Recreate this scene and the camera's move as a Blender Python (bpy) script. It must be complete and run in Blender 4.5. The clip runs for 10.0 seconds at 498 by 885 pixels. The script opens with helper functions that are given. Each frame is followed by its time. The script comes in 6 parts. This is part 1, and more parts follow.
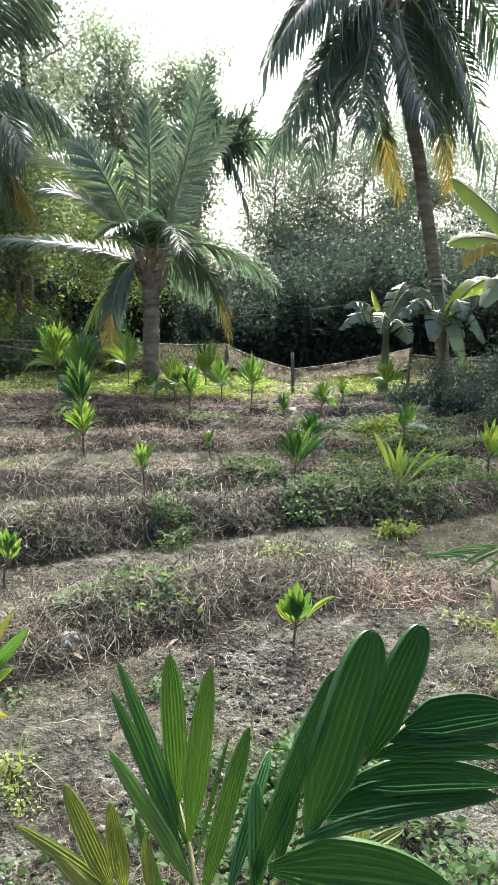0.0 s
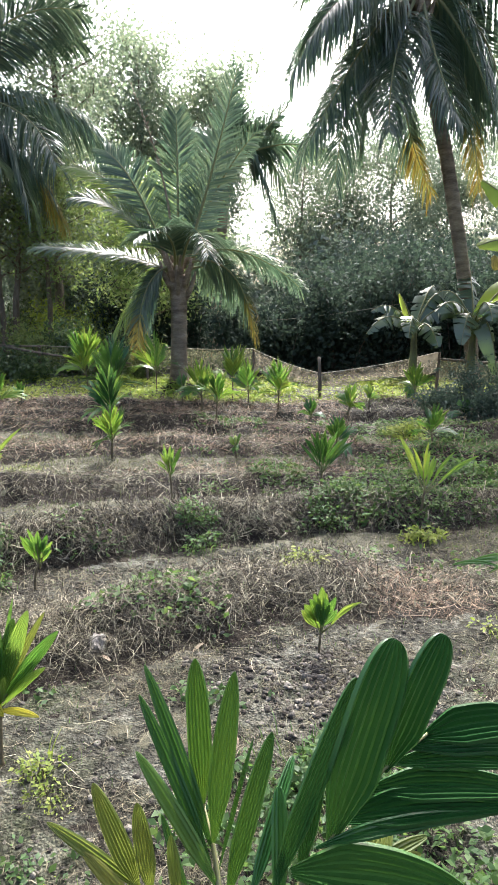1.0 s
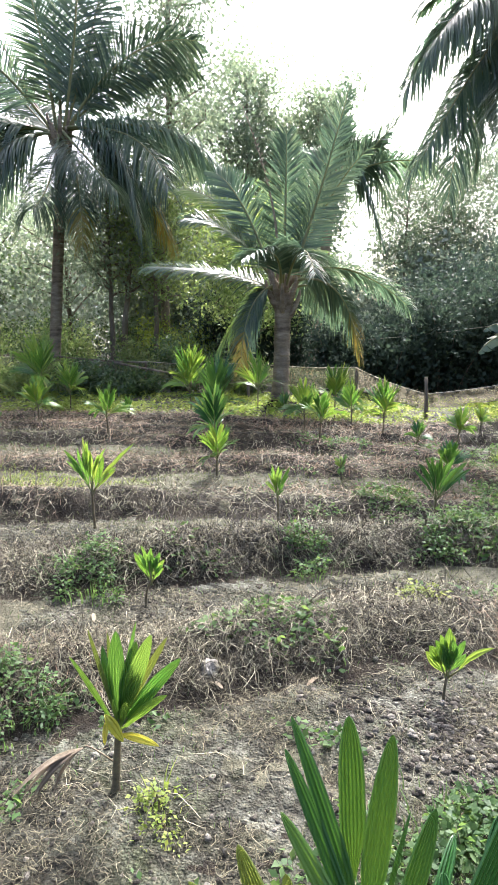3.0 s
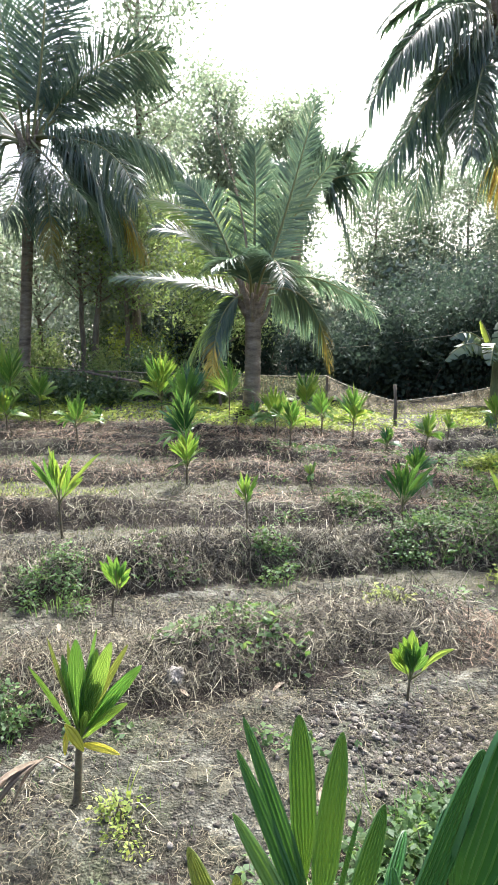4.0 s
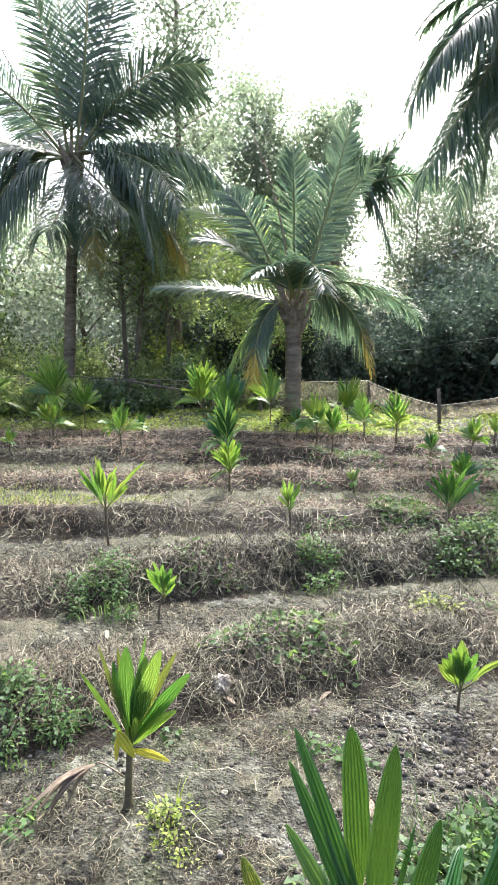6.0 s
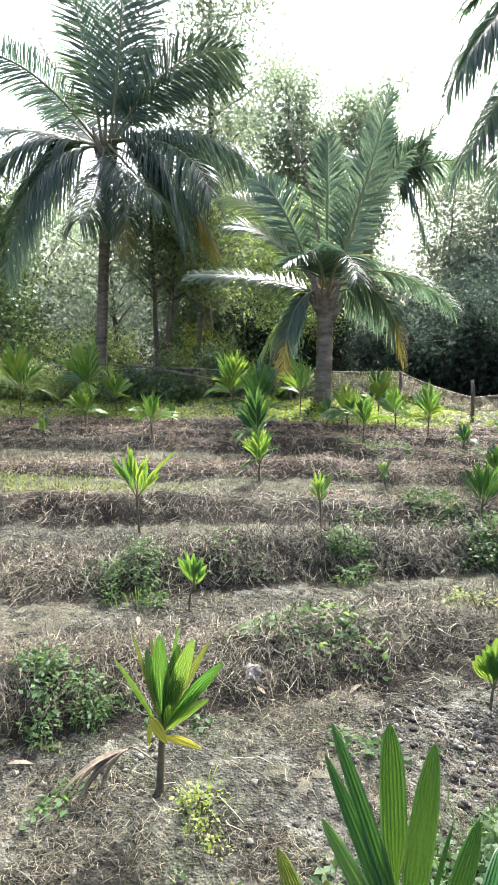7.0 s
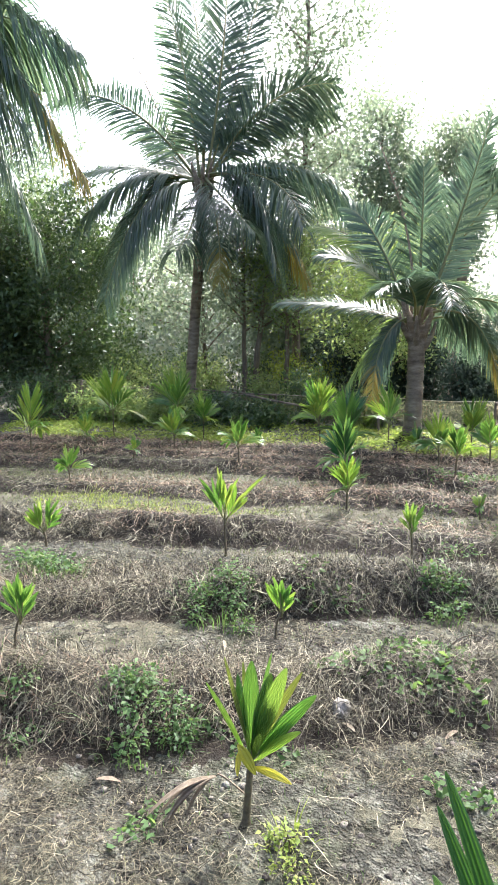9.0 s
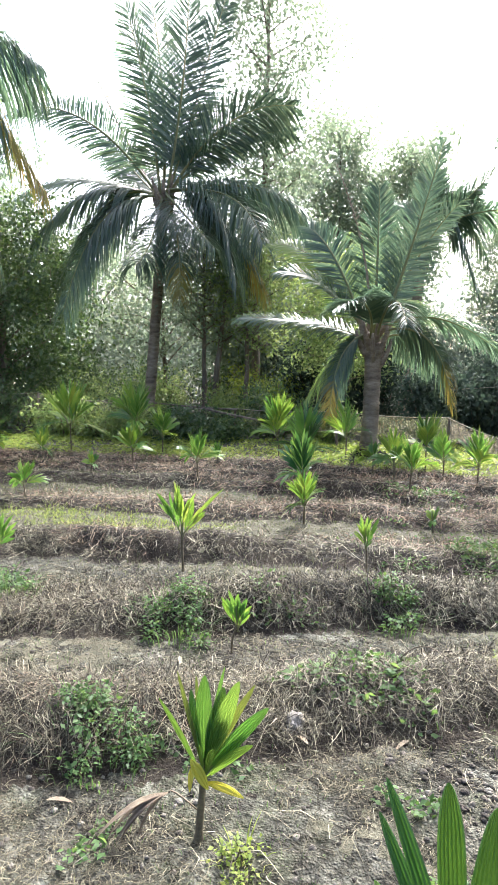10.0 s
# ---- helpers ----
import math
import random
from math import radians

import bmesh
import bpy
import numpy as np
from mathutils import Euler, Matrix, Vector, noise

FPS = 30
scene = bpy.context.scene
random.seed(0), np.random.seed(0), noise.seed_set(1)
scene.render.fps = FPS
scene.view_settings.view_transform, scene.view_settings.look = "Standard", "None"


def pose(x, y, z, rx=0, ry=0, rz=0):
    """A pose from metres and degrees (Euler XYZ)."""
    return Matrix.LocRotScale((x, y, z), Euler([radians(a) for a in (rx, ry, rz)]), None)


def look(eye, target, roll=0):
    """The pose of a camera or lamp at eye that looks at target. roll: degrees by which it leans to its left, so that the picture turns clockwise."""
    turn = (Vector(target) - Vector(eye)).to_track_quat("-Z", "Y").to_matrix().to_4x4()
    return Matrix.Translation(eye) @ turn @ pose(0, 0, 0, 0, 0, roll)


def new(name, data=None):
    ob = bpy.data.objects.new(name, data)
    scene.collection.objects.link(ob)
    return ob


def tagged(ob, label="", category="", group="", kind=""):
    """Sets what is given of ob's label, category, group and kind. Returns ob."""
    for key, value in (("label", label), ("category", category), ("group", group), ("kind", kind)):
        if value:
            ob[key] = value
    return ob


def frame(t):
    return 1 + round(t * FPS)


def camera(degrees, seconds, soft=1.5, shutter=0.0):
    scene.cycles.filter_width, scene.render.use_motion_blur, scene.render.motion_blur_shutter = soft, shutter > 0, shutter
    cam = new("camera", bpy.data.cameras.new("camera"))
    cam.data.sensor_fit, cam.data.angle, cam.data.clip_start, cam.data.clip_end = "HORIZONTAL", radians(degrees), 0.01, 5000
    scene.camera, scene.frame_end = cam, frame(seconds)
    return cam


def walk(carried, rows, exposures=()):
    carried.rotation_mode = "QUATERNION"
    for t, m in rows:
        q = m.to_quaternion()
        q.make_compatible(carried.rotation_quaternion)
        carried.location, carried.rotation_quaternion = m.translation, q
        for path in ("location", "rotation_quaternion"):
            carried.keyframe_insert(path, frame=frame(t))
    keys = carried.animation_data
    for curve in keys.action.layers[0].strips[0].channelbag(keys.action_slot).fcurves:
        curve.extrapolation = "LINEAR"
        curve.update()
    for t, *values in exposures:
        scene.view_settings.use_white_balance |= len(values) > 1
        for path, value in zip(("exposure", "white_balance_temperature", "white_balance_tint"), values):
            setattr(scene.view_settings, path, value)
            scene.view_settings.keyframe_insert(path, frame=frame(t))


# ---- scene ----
cam = camera(43.71, 10.0)
# seconds, x, y, z, yaw, pitch, roll
ROWS = [
    (0.0, 0.001, -0.000, 1.527, 0.01, -12.73, 0.51),
    (0.5, 0.017, 0.008, 1.524, 0.47, -13.65, 0.28),
    (1.0, 0.008, -0.023, 1.545, 2.58, -12.41, 0.01),
    (1.3, 0.003, 0.013, 1.540, 7.57, -10.14, -0.49),
    (1.5, 0.007, 0.049, 1.566, 14.02, -8.61, -2.19),
    (1.6, -0.012, 0.048, 1.562, 16.77, -7.36, -1.28),
    (2.0, -0.083, 0.133, 1.541, 18.59, -9.11, -0.36),
    (2.5, -0.143, 0.074, 1.558, 13.34, -10.18, 0.09),
    (3.0, -0.133, 0.062, 1.556, 11.25, -10.87, 0.14),
    (3.2, -0.121, 0.076, 1.551, 9.52, -10.96, 0.83),
    (4.3, -0.079, 0.052, 1.543, 9.07, -9.75, -0.21),
    (4.5, -0.092, 0.051, 1.545, 10.28, -9.64, -0.58),
    (5.0, -0.113, 0.053, 1.544, 12.09, -9.37, -0.36),
    (5.5, -0.114, 0.070, 1.537, 11.09, -11.14, 0.52),
    (5.7, -0.095, 0.046, 1.551, 11.56, -9.40, -0.22),
    (7.0, -0.123, 0.049, 1.563, 15.28, -10.38, -0.83),
    (7.5, -0.136, 0.050, 1.567, 18.52, -9.75, -0.64),
    (8.0, -0.157, 0.053, 1.559, 22.09, -9.10, -0.86),
    (8.5, -0.181, 0.044, 1.551, 23.80, -8.17, -0.24),
    (9.0, -0.185, 0.051, 1.552, 22.92, -7.86, -0.16),
    (9.5, -0.183, 0.042, 1.559, 21.45, -7.71, 0.57),
    (10.0, -0.153, 0.031, 1.561, 19.25, -6.55, 0.46),
]
walk(cam, [(t, pose(x, y, z, 90 + pitch, 0, yaw) @ pose(0, 0, 0, 0, 0, roll)) for t, x, y, z, yaw, pitch, roll in ROWS],
     ((0.0, 2.04, 6000, 10), (1.4, 2.0, 6000, 10), (2.4, 2.22, 5950, 10), (3.2, 2.3, 5950, 10), (10.0, 2.36, 5900, 10)))

# ---- light ----
SUN_ELEV, SUN_AZ = 47.0, 8.0      # azimuth in degrees to the right of +y
world = bpy.data.worlds.new("world")
scene.world = world
world.use_nodes = True
wt = world.node_tree
wt.nodes.clear()
w_out = wt.nodes.new("ShaderNodeOutputWorld")
w_bg = wt.nodes.new("ShaderNodeBackground")
w_sky = wt.nodes.new("ShaderNodeTexSky")
w_sky.sky_type = "NISHITA"
w_sky.sun_disc = False
w_sky.sun_elevation = radians(SUN_ELEV)
w_sky.sun_rotation = radians(SUN_AZ)
w_sky.dust_density = 9.0
w_sky.air_density = 0.8
w_sky.ozone_density = 1.0
w_bg.inputs["Strength"].default_value = 0.15
wt.links.new(w_sky.outputs[0], w_bg.inputs["Color"])
wt.links.new(w_bg.outputs[0], w_out.inputs["Surface"])
sun_data = bpy.data.lights.new("sun", "SUN")
sun_data.energy = 2.1
sun_data.angle = radians(0.8)
sun_data.color = (1.0, 0.985, 0.94)
sun = new("sun", sun_data)
to_sun = Vector((math.sin(radians(SUN_AZ)) * math.cos(radians(SUN_ELEV)), math.cos(radians(SUN_AZ)) * math.cos(radians(SUN_ELEV)), math.sin(radians(SUN_ELEV))))
sun.matrix_world = look(to_sun * 60, (0, 0, 0))


# ---- materials ----
def nodes_of(name):
    m = bpy.data.materials.new(name)
    m.use_nodes = True
    nt = m.node_tree
    nt.nodes.clear()
    return m, nt, nt.nodes.new("ShaderNodeOutputMaterial")


def ramp(nt, source, stops):
    r = nt.nodes.new("ShaderNodeValToRGB")
    while len(r.color_ramp.elements) < len(stops):
        r.color_ramp.elements.new(0.5)
    for e, (p, c) in zip(r.color_ramp.elements, stops):
        e.position, e.color = p, (*c, 1)
    nt.links.new(source, r.inputs[0])
    return r.outputs[0]


def noise_of(nt, scale, detail=4.0, rough=0.55, space="Object", stretch=(1, 1, 1)):
    co = nt.nodes.new("ShaderNodeTexCoord")
    mp = nt.nodes.new("ShaderNodeMapping")
    mp.inputs["Scale"].default_value = stretch
    n = nt.nodes.new("ShaderNodeTexNoise")
    n.inputs["Scale"].default_value, n.inputs["Detail"].default_value, n.inputs["Roughness"].default_value = scale, detail, rough
    nt.links.new(co.outputs[space], mp.inputs[0])
    nt.links.new(mp.outputs[0], n.inputs["Vector"])
    return n.outputs["Fac"]


def mixed(nt, a, b, fac, mode="MIX"):
    x = nt.nodes.new("ShaderNodeMix")
    x.data_type, x.blend_type = "RGBA", mode
    for sock, v in ((x.inputs[0], fac), (x.inputs[6], a), (x.inputs[7], b)):
        if isinstance(v, (int, float)):
            sock.default_value = v
        elif isinstance(v, tuple):
            sock.default_value = (*v, 1)
        else:
            nt.links.new(v, sock)
    return x.outputs[2]


def bumped(nt, height, strength, distance=0.02):
    b = nt.nodes.new("ShaderNodeBump")
    b.inputs["Strength"].default_value, b.inputs["Distance"].default_value = strength, distance
    nt.links.new(height, b.inputs["Height"])
    return b.outputs[0]


def leaf_material(name, stops, through_stops, gloss=0.45, share=0.45, random_by="island", coarse=1.2, spec=0.5):
    """A thin leaf: a glossy upper skin, and light that comes through."""
    m, nt, out = nodes_of(name)
    if random_by == "island":
        rnd = nt.nodes.new("ShaderNodeNewGeometry").outputs["Random Per Island"]
    else:
        rnd = nt.nodes.new("ShaderNodeObjectInfo").outputs["Random"]
    n = noise_of(nt, coarse, 3.0)
    f = nt.nodes.new("ShaderNodeMath")
    f.operation = "MULTIPLY_ADD"
    f.inputs[1].default_value, f.inputs[2].default_value = 0.55, 0.0
    nt.links.new(rnd, f.inputs[0])
    g = nt.nodes.new("ShaderNodeMath")
    g.operation = "MULTIPLY_ADD"
    g.inputs[1].default_value = 0.5
    nt.links.new(n, g.inputs[0])
    nt.links.new(f.outputs[0], g.inputs[2])
    col = ramp(nt, g.outputs[0], stops)
    thr = ramp(nt, g.outputs[0], through_stops)
    p = nt.nodes.new("ShaderNodeBsdfPrincipled")
    p.inputs["Roughness"].default_value = gloss
    p.inputs["Specular IOR Level"].default_value = spec
    nt.links.new(col, p.inputs["Base Color"])
    t = nt.nodes.new("ShaderNodeBsdfTranslucent")
    nt.links.new(thr, t.inputs["Color"])
    mx = nt.nodes.new("ShaderNodeMixShader")
    mx.inputs[0].default_value = share
    nt.links.new(p.outputs[0], mx.inputs[1])
    nt.links.new(t.outputs[0], mx.inputs[2])
    nt.links.new(mx.outputs[0], out.inputs[0])
    return m


def matte_material(name, stops, scale, rough=0.85, bump=0.4, fine=40.0, stretch=(1, 1, 1), random_by="", dist=0.02):
    m, nt, out = nodes_of(name)
    a = noise_of(nt, scale, 6.0, 0.6, "Object", stretch)
    fac = a
    if random_by == "island":
        rnd = nt.nodes.new("ShaderNodeNewGeometry").outputs["Random Per Island"]
        g = nt.nodes.new("ShaderNodeMath")
        g.operation = "MULTIPLY_ADD"
        g.inputs[1].default_value = 0.4
        h = nt.nodes.new("ShaderNodeMath")
        h.operation = "MULTIPLY"
        h.inputs[1].default_value = 0.6
        nt.links.new(rnd, h.inputs[0])
        nt.links.new(a, g.inputs[0])
        nt.links.new(h.outputs[0], g.inputs[2])
        fac = g.outputs[0]
    col = ramp(nt, fac, stops)
    b = noise_of(nt, fine, 5.0, 0.65, "Object", stretch)
    col = mixed(nt, col, ramp(nt, b, [(0.3, (0.55, 0.55, 0.55)), (0.7, (1.15, 1.15, 1.15))]), 0.7, "MULTIPLY")
    p = nt.nodes.new("ShaderNodeBsdfPrincipled")
    p.inputs["Roughness"].default_value = rough
    p.inputs["Specular IOR Level"].default_value = 0.25
    nt.links.new(col, p.inputs["Base Color"])
    nt.links.new(bumped(nt, b, bump, dist), p.inputs["Normal"])
    nt.links.new(p.outputs[0], out.inputs[0])
    return m


def soil_material():
    """Pale silty soil, with damp dark crumbs, straw dust and thin green film."""
    m, nt, out = nodes_of("soil")
    big = noise_of(nt, 0.9, 5.0, 0.6)
    mid = noise_of(nt, 5.0, 6.0, 0.65)
    fine = noise_of(nt, 38.0, 6.0, 0.7)
    crumb = noise_of(nt, 130.0, 4.0, 0.7)
    vco = nt.nodes.new("ShaderNodeTexCoord")
    cells = []
    for sc in (34.0, 85.0):
        vor = nt.nodes.new("ShaderNodeTexVoronoi")
        vor.inputs["Scale"].default_value = sc
        nt.links.new(vco.outputs["Object"], vor.inputs["Vector"])
        cells.append(vor)
    clay = ramp(nt, mid, [(0.36, (0.05, 0.048, 0.037)), (0.5, (0.105, 0.102, 0.08)), (0.62, (0.205, 0.2, 0.163))])
    rubble = ramp(nt, fine, [(0.36, (0.016, 0.014, 0.01)), (0.5, (0.05, 0.045, 0.033)), (0.62, (0.16, 0.15, 0.116))])
    patch = noise_of(nt, 3.2, 5.0, 0.62)
    where = ramp(nt, patch, [(0.43, (1, 1, 1)), (0.55, (0, 0, 0))])
    col = mixed(nt, clay, rubble, where)
    col = mixed(nt, col, (0.17, 0.155, 0.115), ramp(nt, big, [(0.5, (0, 0, 0)), (0.66, (0.5, 0.5, 0.5))]))
    spots = noise_of(nt, 16.0, 5.0, 0.75)
    col = mixed(nt, col, ramp(nt, spots, [(0.4, (0.22, 0.21, 0.18)), (0.49, (0.85, 0.85, 0.84)), (0.68, (1.15, 1.15, 1.15))]), 0.85, "MULTIPLY")
    moss = noise_of(nt, 1.7, 4.0, 0.7)
    col = mixed(nt, col, (0.12, 0.145, 0.06), ramp(nt, moss, [(0.5, (0, 0, 0)), (0.72, (0.4, 0.4, 0.4))]))
    col = mixed(nt, col, ramp(nt, crumb, [(0.36, (0.4, 0.39, 0.36)), (0.5, (1.08, 1.08, 1.08))]), 0.7, "MULTIPLY")
    rough_part = mixed(nt, (0.3, 0.3, 0.3), (0.85, 0.85, 0.85), where)
    for vor, lo, hi in ((cells[0], 0.6, 0.6), (cells[1], 0.5, 0.7)):
        col = mixed(nt, col, ramp(nt, vor.outputs["Distance"], [(0.25, (1.1, 1.1, 1.08)), (hi, (lo, lo, lo * 0.95))]), rough_part, "MULTIPLY")
    p = nt.nodes.new("ShaderNodeBsdfPrincipled")
    p.inputs["Roughness"].default_value = 0.92
    p.inputs["Specular IOR Level"].default_value = 0.2
    nt.links.new(col, p.inputs["Base Color"])
    grain = mixed(nt, ramp(nt, cells[0].outputs["Distance"], [(0.0, (1, 1, 1)), (0.6, (0, 0, 0))]), ramp(nt, cells[1].outputs["Distance"], [(0.0, (1, 1, 1)), (0.6, (0, 0, 0))]), 0.45)
    hgt = mixed(nt, grain, crumb, 0.3)
    nt.links.new(bumped(nt, hgt, 0.9, 0.035), p.inputs["Normal"])
    nt.links.new(p.outputs[0], out.inputs[0])
    return m


def net_material(name, col, clear):
    m, nt, out = nodes_of(name)
    n = noise_of(nt, 3.0, 5.0)
    c = ramp(nt, n, [(0.3, tuple(v * 0.7 for v in col)), (0.7, tuple(min(1, v * 1.2) for v in col))])
    d = nt.nodes.new("ShaderNodeBsdfDiffuse")
    t = nt.nodes.new("ShaderNodeBsdfTranslucent")
    tr = nt.nodes.new("ShaderNodeBsdfTransparent")
    nt.links.new(c, d.inputs[0])
    nt.links.new(c, t.inputs[0])
    a = nt.nodes.new("ShaderNodeMixShader")
    a.inputs[0].default_value = 0.55
    nt.links.new(d.outputs[0], a.inputs[1])
    nt.links.new(t.outputs[0], a.inputs[2])
    b = nt.nodes.new("ShaderNodeMixShader")
    b.inputs[0].default_value = clear
    nt.links.new(a.outputs[0], b.inputs[1])
    nt.links.new(tr.outputs[0], b.inputs[2])
    nt.links.new(b.outputs[0], out.inputs[0])
    return m


SOIL = soil_material()
STRAW = matte_material("dry_straw", [(0.22, (0.014, 0.011, 0.007)), (0.46, (0.065, 0.054, 0.034)), (0.66, (0.2, 0.176, 0.112)), (0.86, (0.48, 0.44, 0.31))], 1.2, 0.7, 0.0, 20.0, random_by="island")
RED_STRAW = matte_material("reddish_straw", [(0.15, (0.06, 0.034, 0.02)), (0.5, (0.25, 0.163, 0.1)), (0.9, (0.52, 0.4, 0.27))], 1.2, 0.7, 0.0, 20.0, random_by="island")
LITTER = matte_material("chopped_litter", [(0.2, (0.02, 0.016, 0.01)), (0.5, (0.085, 0.073, 0.044)), (0.75, (0.2, 0.178, 0.112)), (0.95, (0.42, 0.385, 0.27))], 2.0, 0.8, 0.0, 30.0, random_by="island")
# old straw, darkened to put the shade between strands into the colour
SHADED_THATCH = matte_material("old_straw_mat_shaded", [(0.3, (0.012, 0.009, 0.006)), (0.5, (0.03, 0.023, 0.015)), (0.7, (0.075, 0.06, 0.04))], 5.0, 0.95, 0.9, 70.0, dist=0.04)
CLOD = matte_material("soil_clod", [(0.3, (0.045, 0.038, 0.03)), (0.55, (0.105, 0.092, 0.074)), (0.75, (0.21, 0.19, 0.157))], 6.0, 0.95, 0.8, 60.0, random_by="island")
BED_MAT = matte_material("weathered_grass_mat", [(0.3, (0.04, 0.037, 0.024)), (0.5, (0.095, 0.089, 0.058)), (0.7, (0.17, 0.16, 0.112))], 4.0, 0.95, 0.8, 60.0, dist=0.03)
PALE_STONE = matte_material("pale_clod", [(0.3, (0.2, 0.18, 0.15)), (0.7, (0.34, 0.315, 0.27))], 12.0, 0.9, 0.6, 70.0)
PALM_BARK = matte_material("palm_bark", [(0.25, (0.085, 0.062, 0.041)), (0.5, (0.23, 0.18, 0.125)), (0.75, (0.38, 0.315, 0.23))], 3.0, 0.9, 0.7, 30.0, (1, 1, 3.5))
BARK = matte_material("tree_bark", [(0.25, (0.06, 0.048, 0.036)), (0.5, (0.16, 0.13, 0.095)), (0.75, (0.29, 0.24, 0.185))], 2.5, 0.9, 0.8, 24.0, (2, 2, 0.5))
POST_WOOD = matte_material("post_wood", [(0.3, (0.07, 0.055, 0.04)), (0.7, (0.24, 0.19, 0.14))], 4.0, 0.85, 0.5, 50.0, (3, 3, 0.6))
STEM = matte_material("sapling_stem", [(0.3, (0.06, 0.05, 0.03)), (0.55, (0.13, 0.105, 0.06)), (0.75, (0.14, 0.16, 0.06))], 14.0, 0.7, 0.3, 60.0, (1, 1, 2))
DRY_LEAF = matte_material("dry_leaf", [(0.2, (0.08, 0.06, 0.04)), (0.5, (0.22, 0.17, 0.115)), (0.8, (0.36, 0.3, 0.215))], 8.0, 0.75, 0.3, 50.0)
PALM = leaf_material("palm_leaflet", [(0.2, (0.032, 0.057, 0.036)), (0.6, (0.052, 0.084, 0.05)), (0.9, (0.085, 0.115, 0.062))],
                     [(0.2, (0.09, 0.16, 0.09)), (0.6, (0.16, 0.24, 0.13)), (0.9, (0.28, 0.34, 0.15))], 0.3, 0.4, "island", 0.7, 0.65)
PALM_YELLOW = leaf_material("palm_leaflet_yellowed", [(0.2, (0.2, 0.13, 0.03)), (0.6, (0.24, 0.21, 0.045)), (0.9, (0.14, 0.17, 0.05))],
                            [(0.2, (0.24, 0.15, 0.025)), (0.6, (0.23, 0.2, 0.04)), (0.9, (0.15, 0.2, 0.05))], 0.5, 0.4, "island", 0.9)
# PALM with the sun that shines through put into its colour
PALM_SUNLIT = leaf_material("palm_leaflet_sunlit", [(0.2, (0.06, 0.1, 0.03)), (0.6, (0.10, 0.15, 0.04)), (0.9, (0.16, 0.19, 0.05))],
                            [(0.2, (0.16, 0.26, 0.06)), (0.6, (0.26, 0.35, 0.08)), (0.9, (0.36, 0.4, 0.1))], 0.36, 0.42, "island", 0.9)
RACHIS = leaf_material("palm_rachis", [(0.2, (0.10, 0.12, 0.04)), (0.9, (0.22, 0.20, 0.08))], [(0.2, (0.1, 0.12, 0.03)), (0.9, (0.2, 0.2, 0.05))], 0.5, 0.1)
ARECA = leaf_material("areca_leaf", [(0.2, (0.03, 0.09, 0.02)), (0.6, (0.06, 0.15, 0.03)), (0.9, (0.11, 0.2, 0.035))],
                      [(0.2, (0.09, 0.2, 0.025)), (0.6, (0.16, 0.3, 0.04)), (0.9, (0.3, 0.4, 0.06))], 0.33, 0.45, "object", 5.0)
ARECA_MID = leaf_material("areca_leaf_mid", [(0.2, (0.02, 0.065, 0.014)), (0.6, (0.04, 0.105, 0.022)), (0.9, (0.09, 0.15, 0.03))],
                          [(0.2, (0.06, 0.17, 0.015)), (0.9, (0.18, 0.3, 0.03))], 0.42, 0.2, "object", 6.0, 0.35)
# darker copy of ARECA: shade put into the leaf colour
ARECA_SHADED = leaf_material("areca_leaf_shaded", [(0.2, (0.012, 0.055, 0.010)), (0.6, (0.024, 0.085, 0.016)), (0.9, (0.05, 0.12, 0.02))],
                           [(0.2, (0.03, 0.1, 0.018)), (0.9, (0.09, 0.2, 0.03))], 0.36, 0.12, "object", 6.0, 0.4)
LEMON = leaf_material("areca_leaf_yellow", [(0.2, (0.35, 0.33, 0.03)), (0.9, (0.5, 0.42, 0.05))], [(0.2, (0.6, 0.58, 0.04)), (0.9, (0.7, 0.6, 0.06))], 0.45, 0.45, "object", 9.0)
ARECA_FADED = leaf_material("areca_leaf_faded", [(0.2, (0.055, 0.085, 0.02)), (0.6, (0.10, 0.125, 0.03)), (0.9, (0.18, 0.17, 0.04))],
                            [(0.2, (0.16, 0.24, 0.03)), (0.9, (0.36, 0.36, 0.06))], 0.5, 0.35, "object", 8.0, 0.3)
# yellower copy of ARECA: sun put into the leaf colour
ARECA_SUNLIT = leaf_material("areca_leaf_sunlit", [(0.2, (0.08, 0.16, 0.02)), (0.6, (0.14, 0.23, 0.03)), (0.9, (0.26, 0.28, 0.04))],
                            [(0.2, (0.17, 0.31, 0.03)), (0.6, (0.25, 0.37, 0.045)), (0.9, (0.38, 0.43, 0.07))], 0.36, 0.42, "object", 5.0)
# paled, so that haze over the trees behind is in the leaf colour
TREE_LEAF = leaf_material("tree_leaf", [(0.2, (0.085, 0.11, 0.07)), (0.6, (0.12, 0.15, 0.095)), (0.9, (0.17, 0.19, 0.115))],
                          [(0.2, (0.2, 0.27, 0.16)), (0.6, (0.3, 0.37, 0.22)), (0.9, (0.42, 0.46, 0.28))], 0.32, 0.5, "island", 0.5)
# shade of the thicket put into the colour, lifted a little for haze
TREE_SHADED = leaf_material("tree_leaf_shaded", [(0.2, (0.03, 0.045, 0.034)), (0.6, (0.046, 0.064, 0.046)), (0.9, (0.07, 0.09, 0.06))],
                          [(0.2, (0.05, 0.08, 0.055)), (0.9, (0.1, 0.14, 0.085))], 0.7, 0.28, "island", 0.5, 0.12)
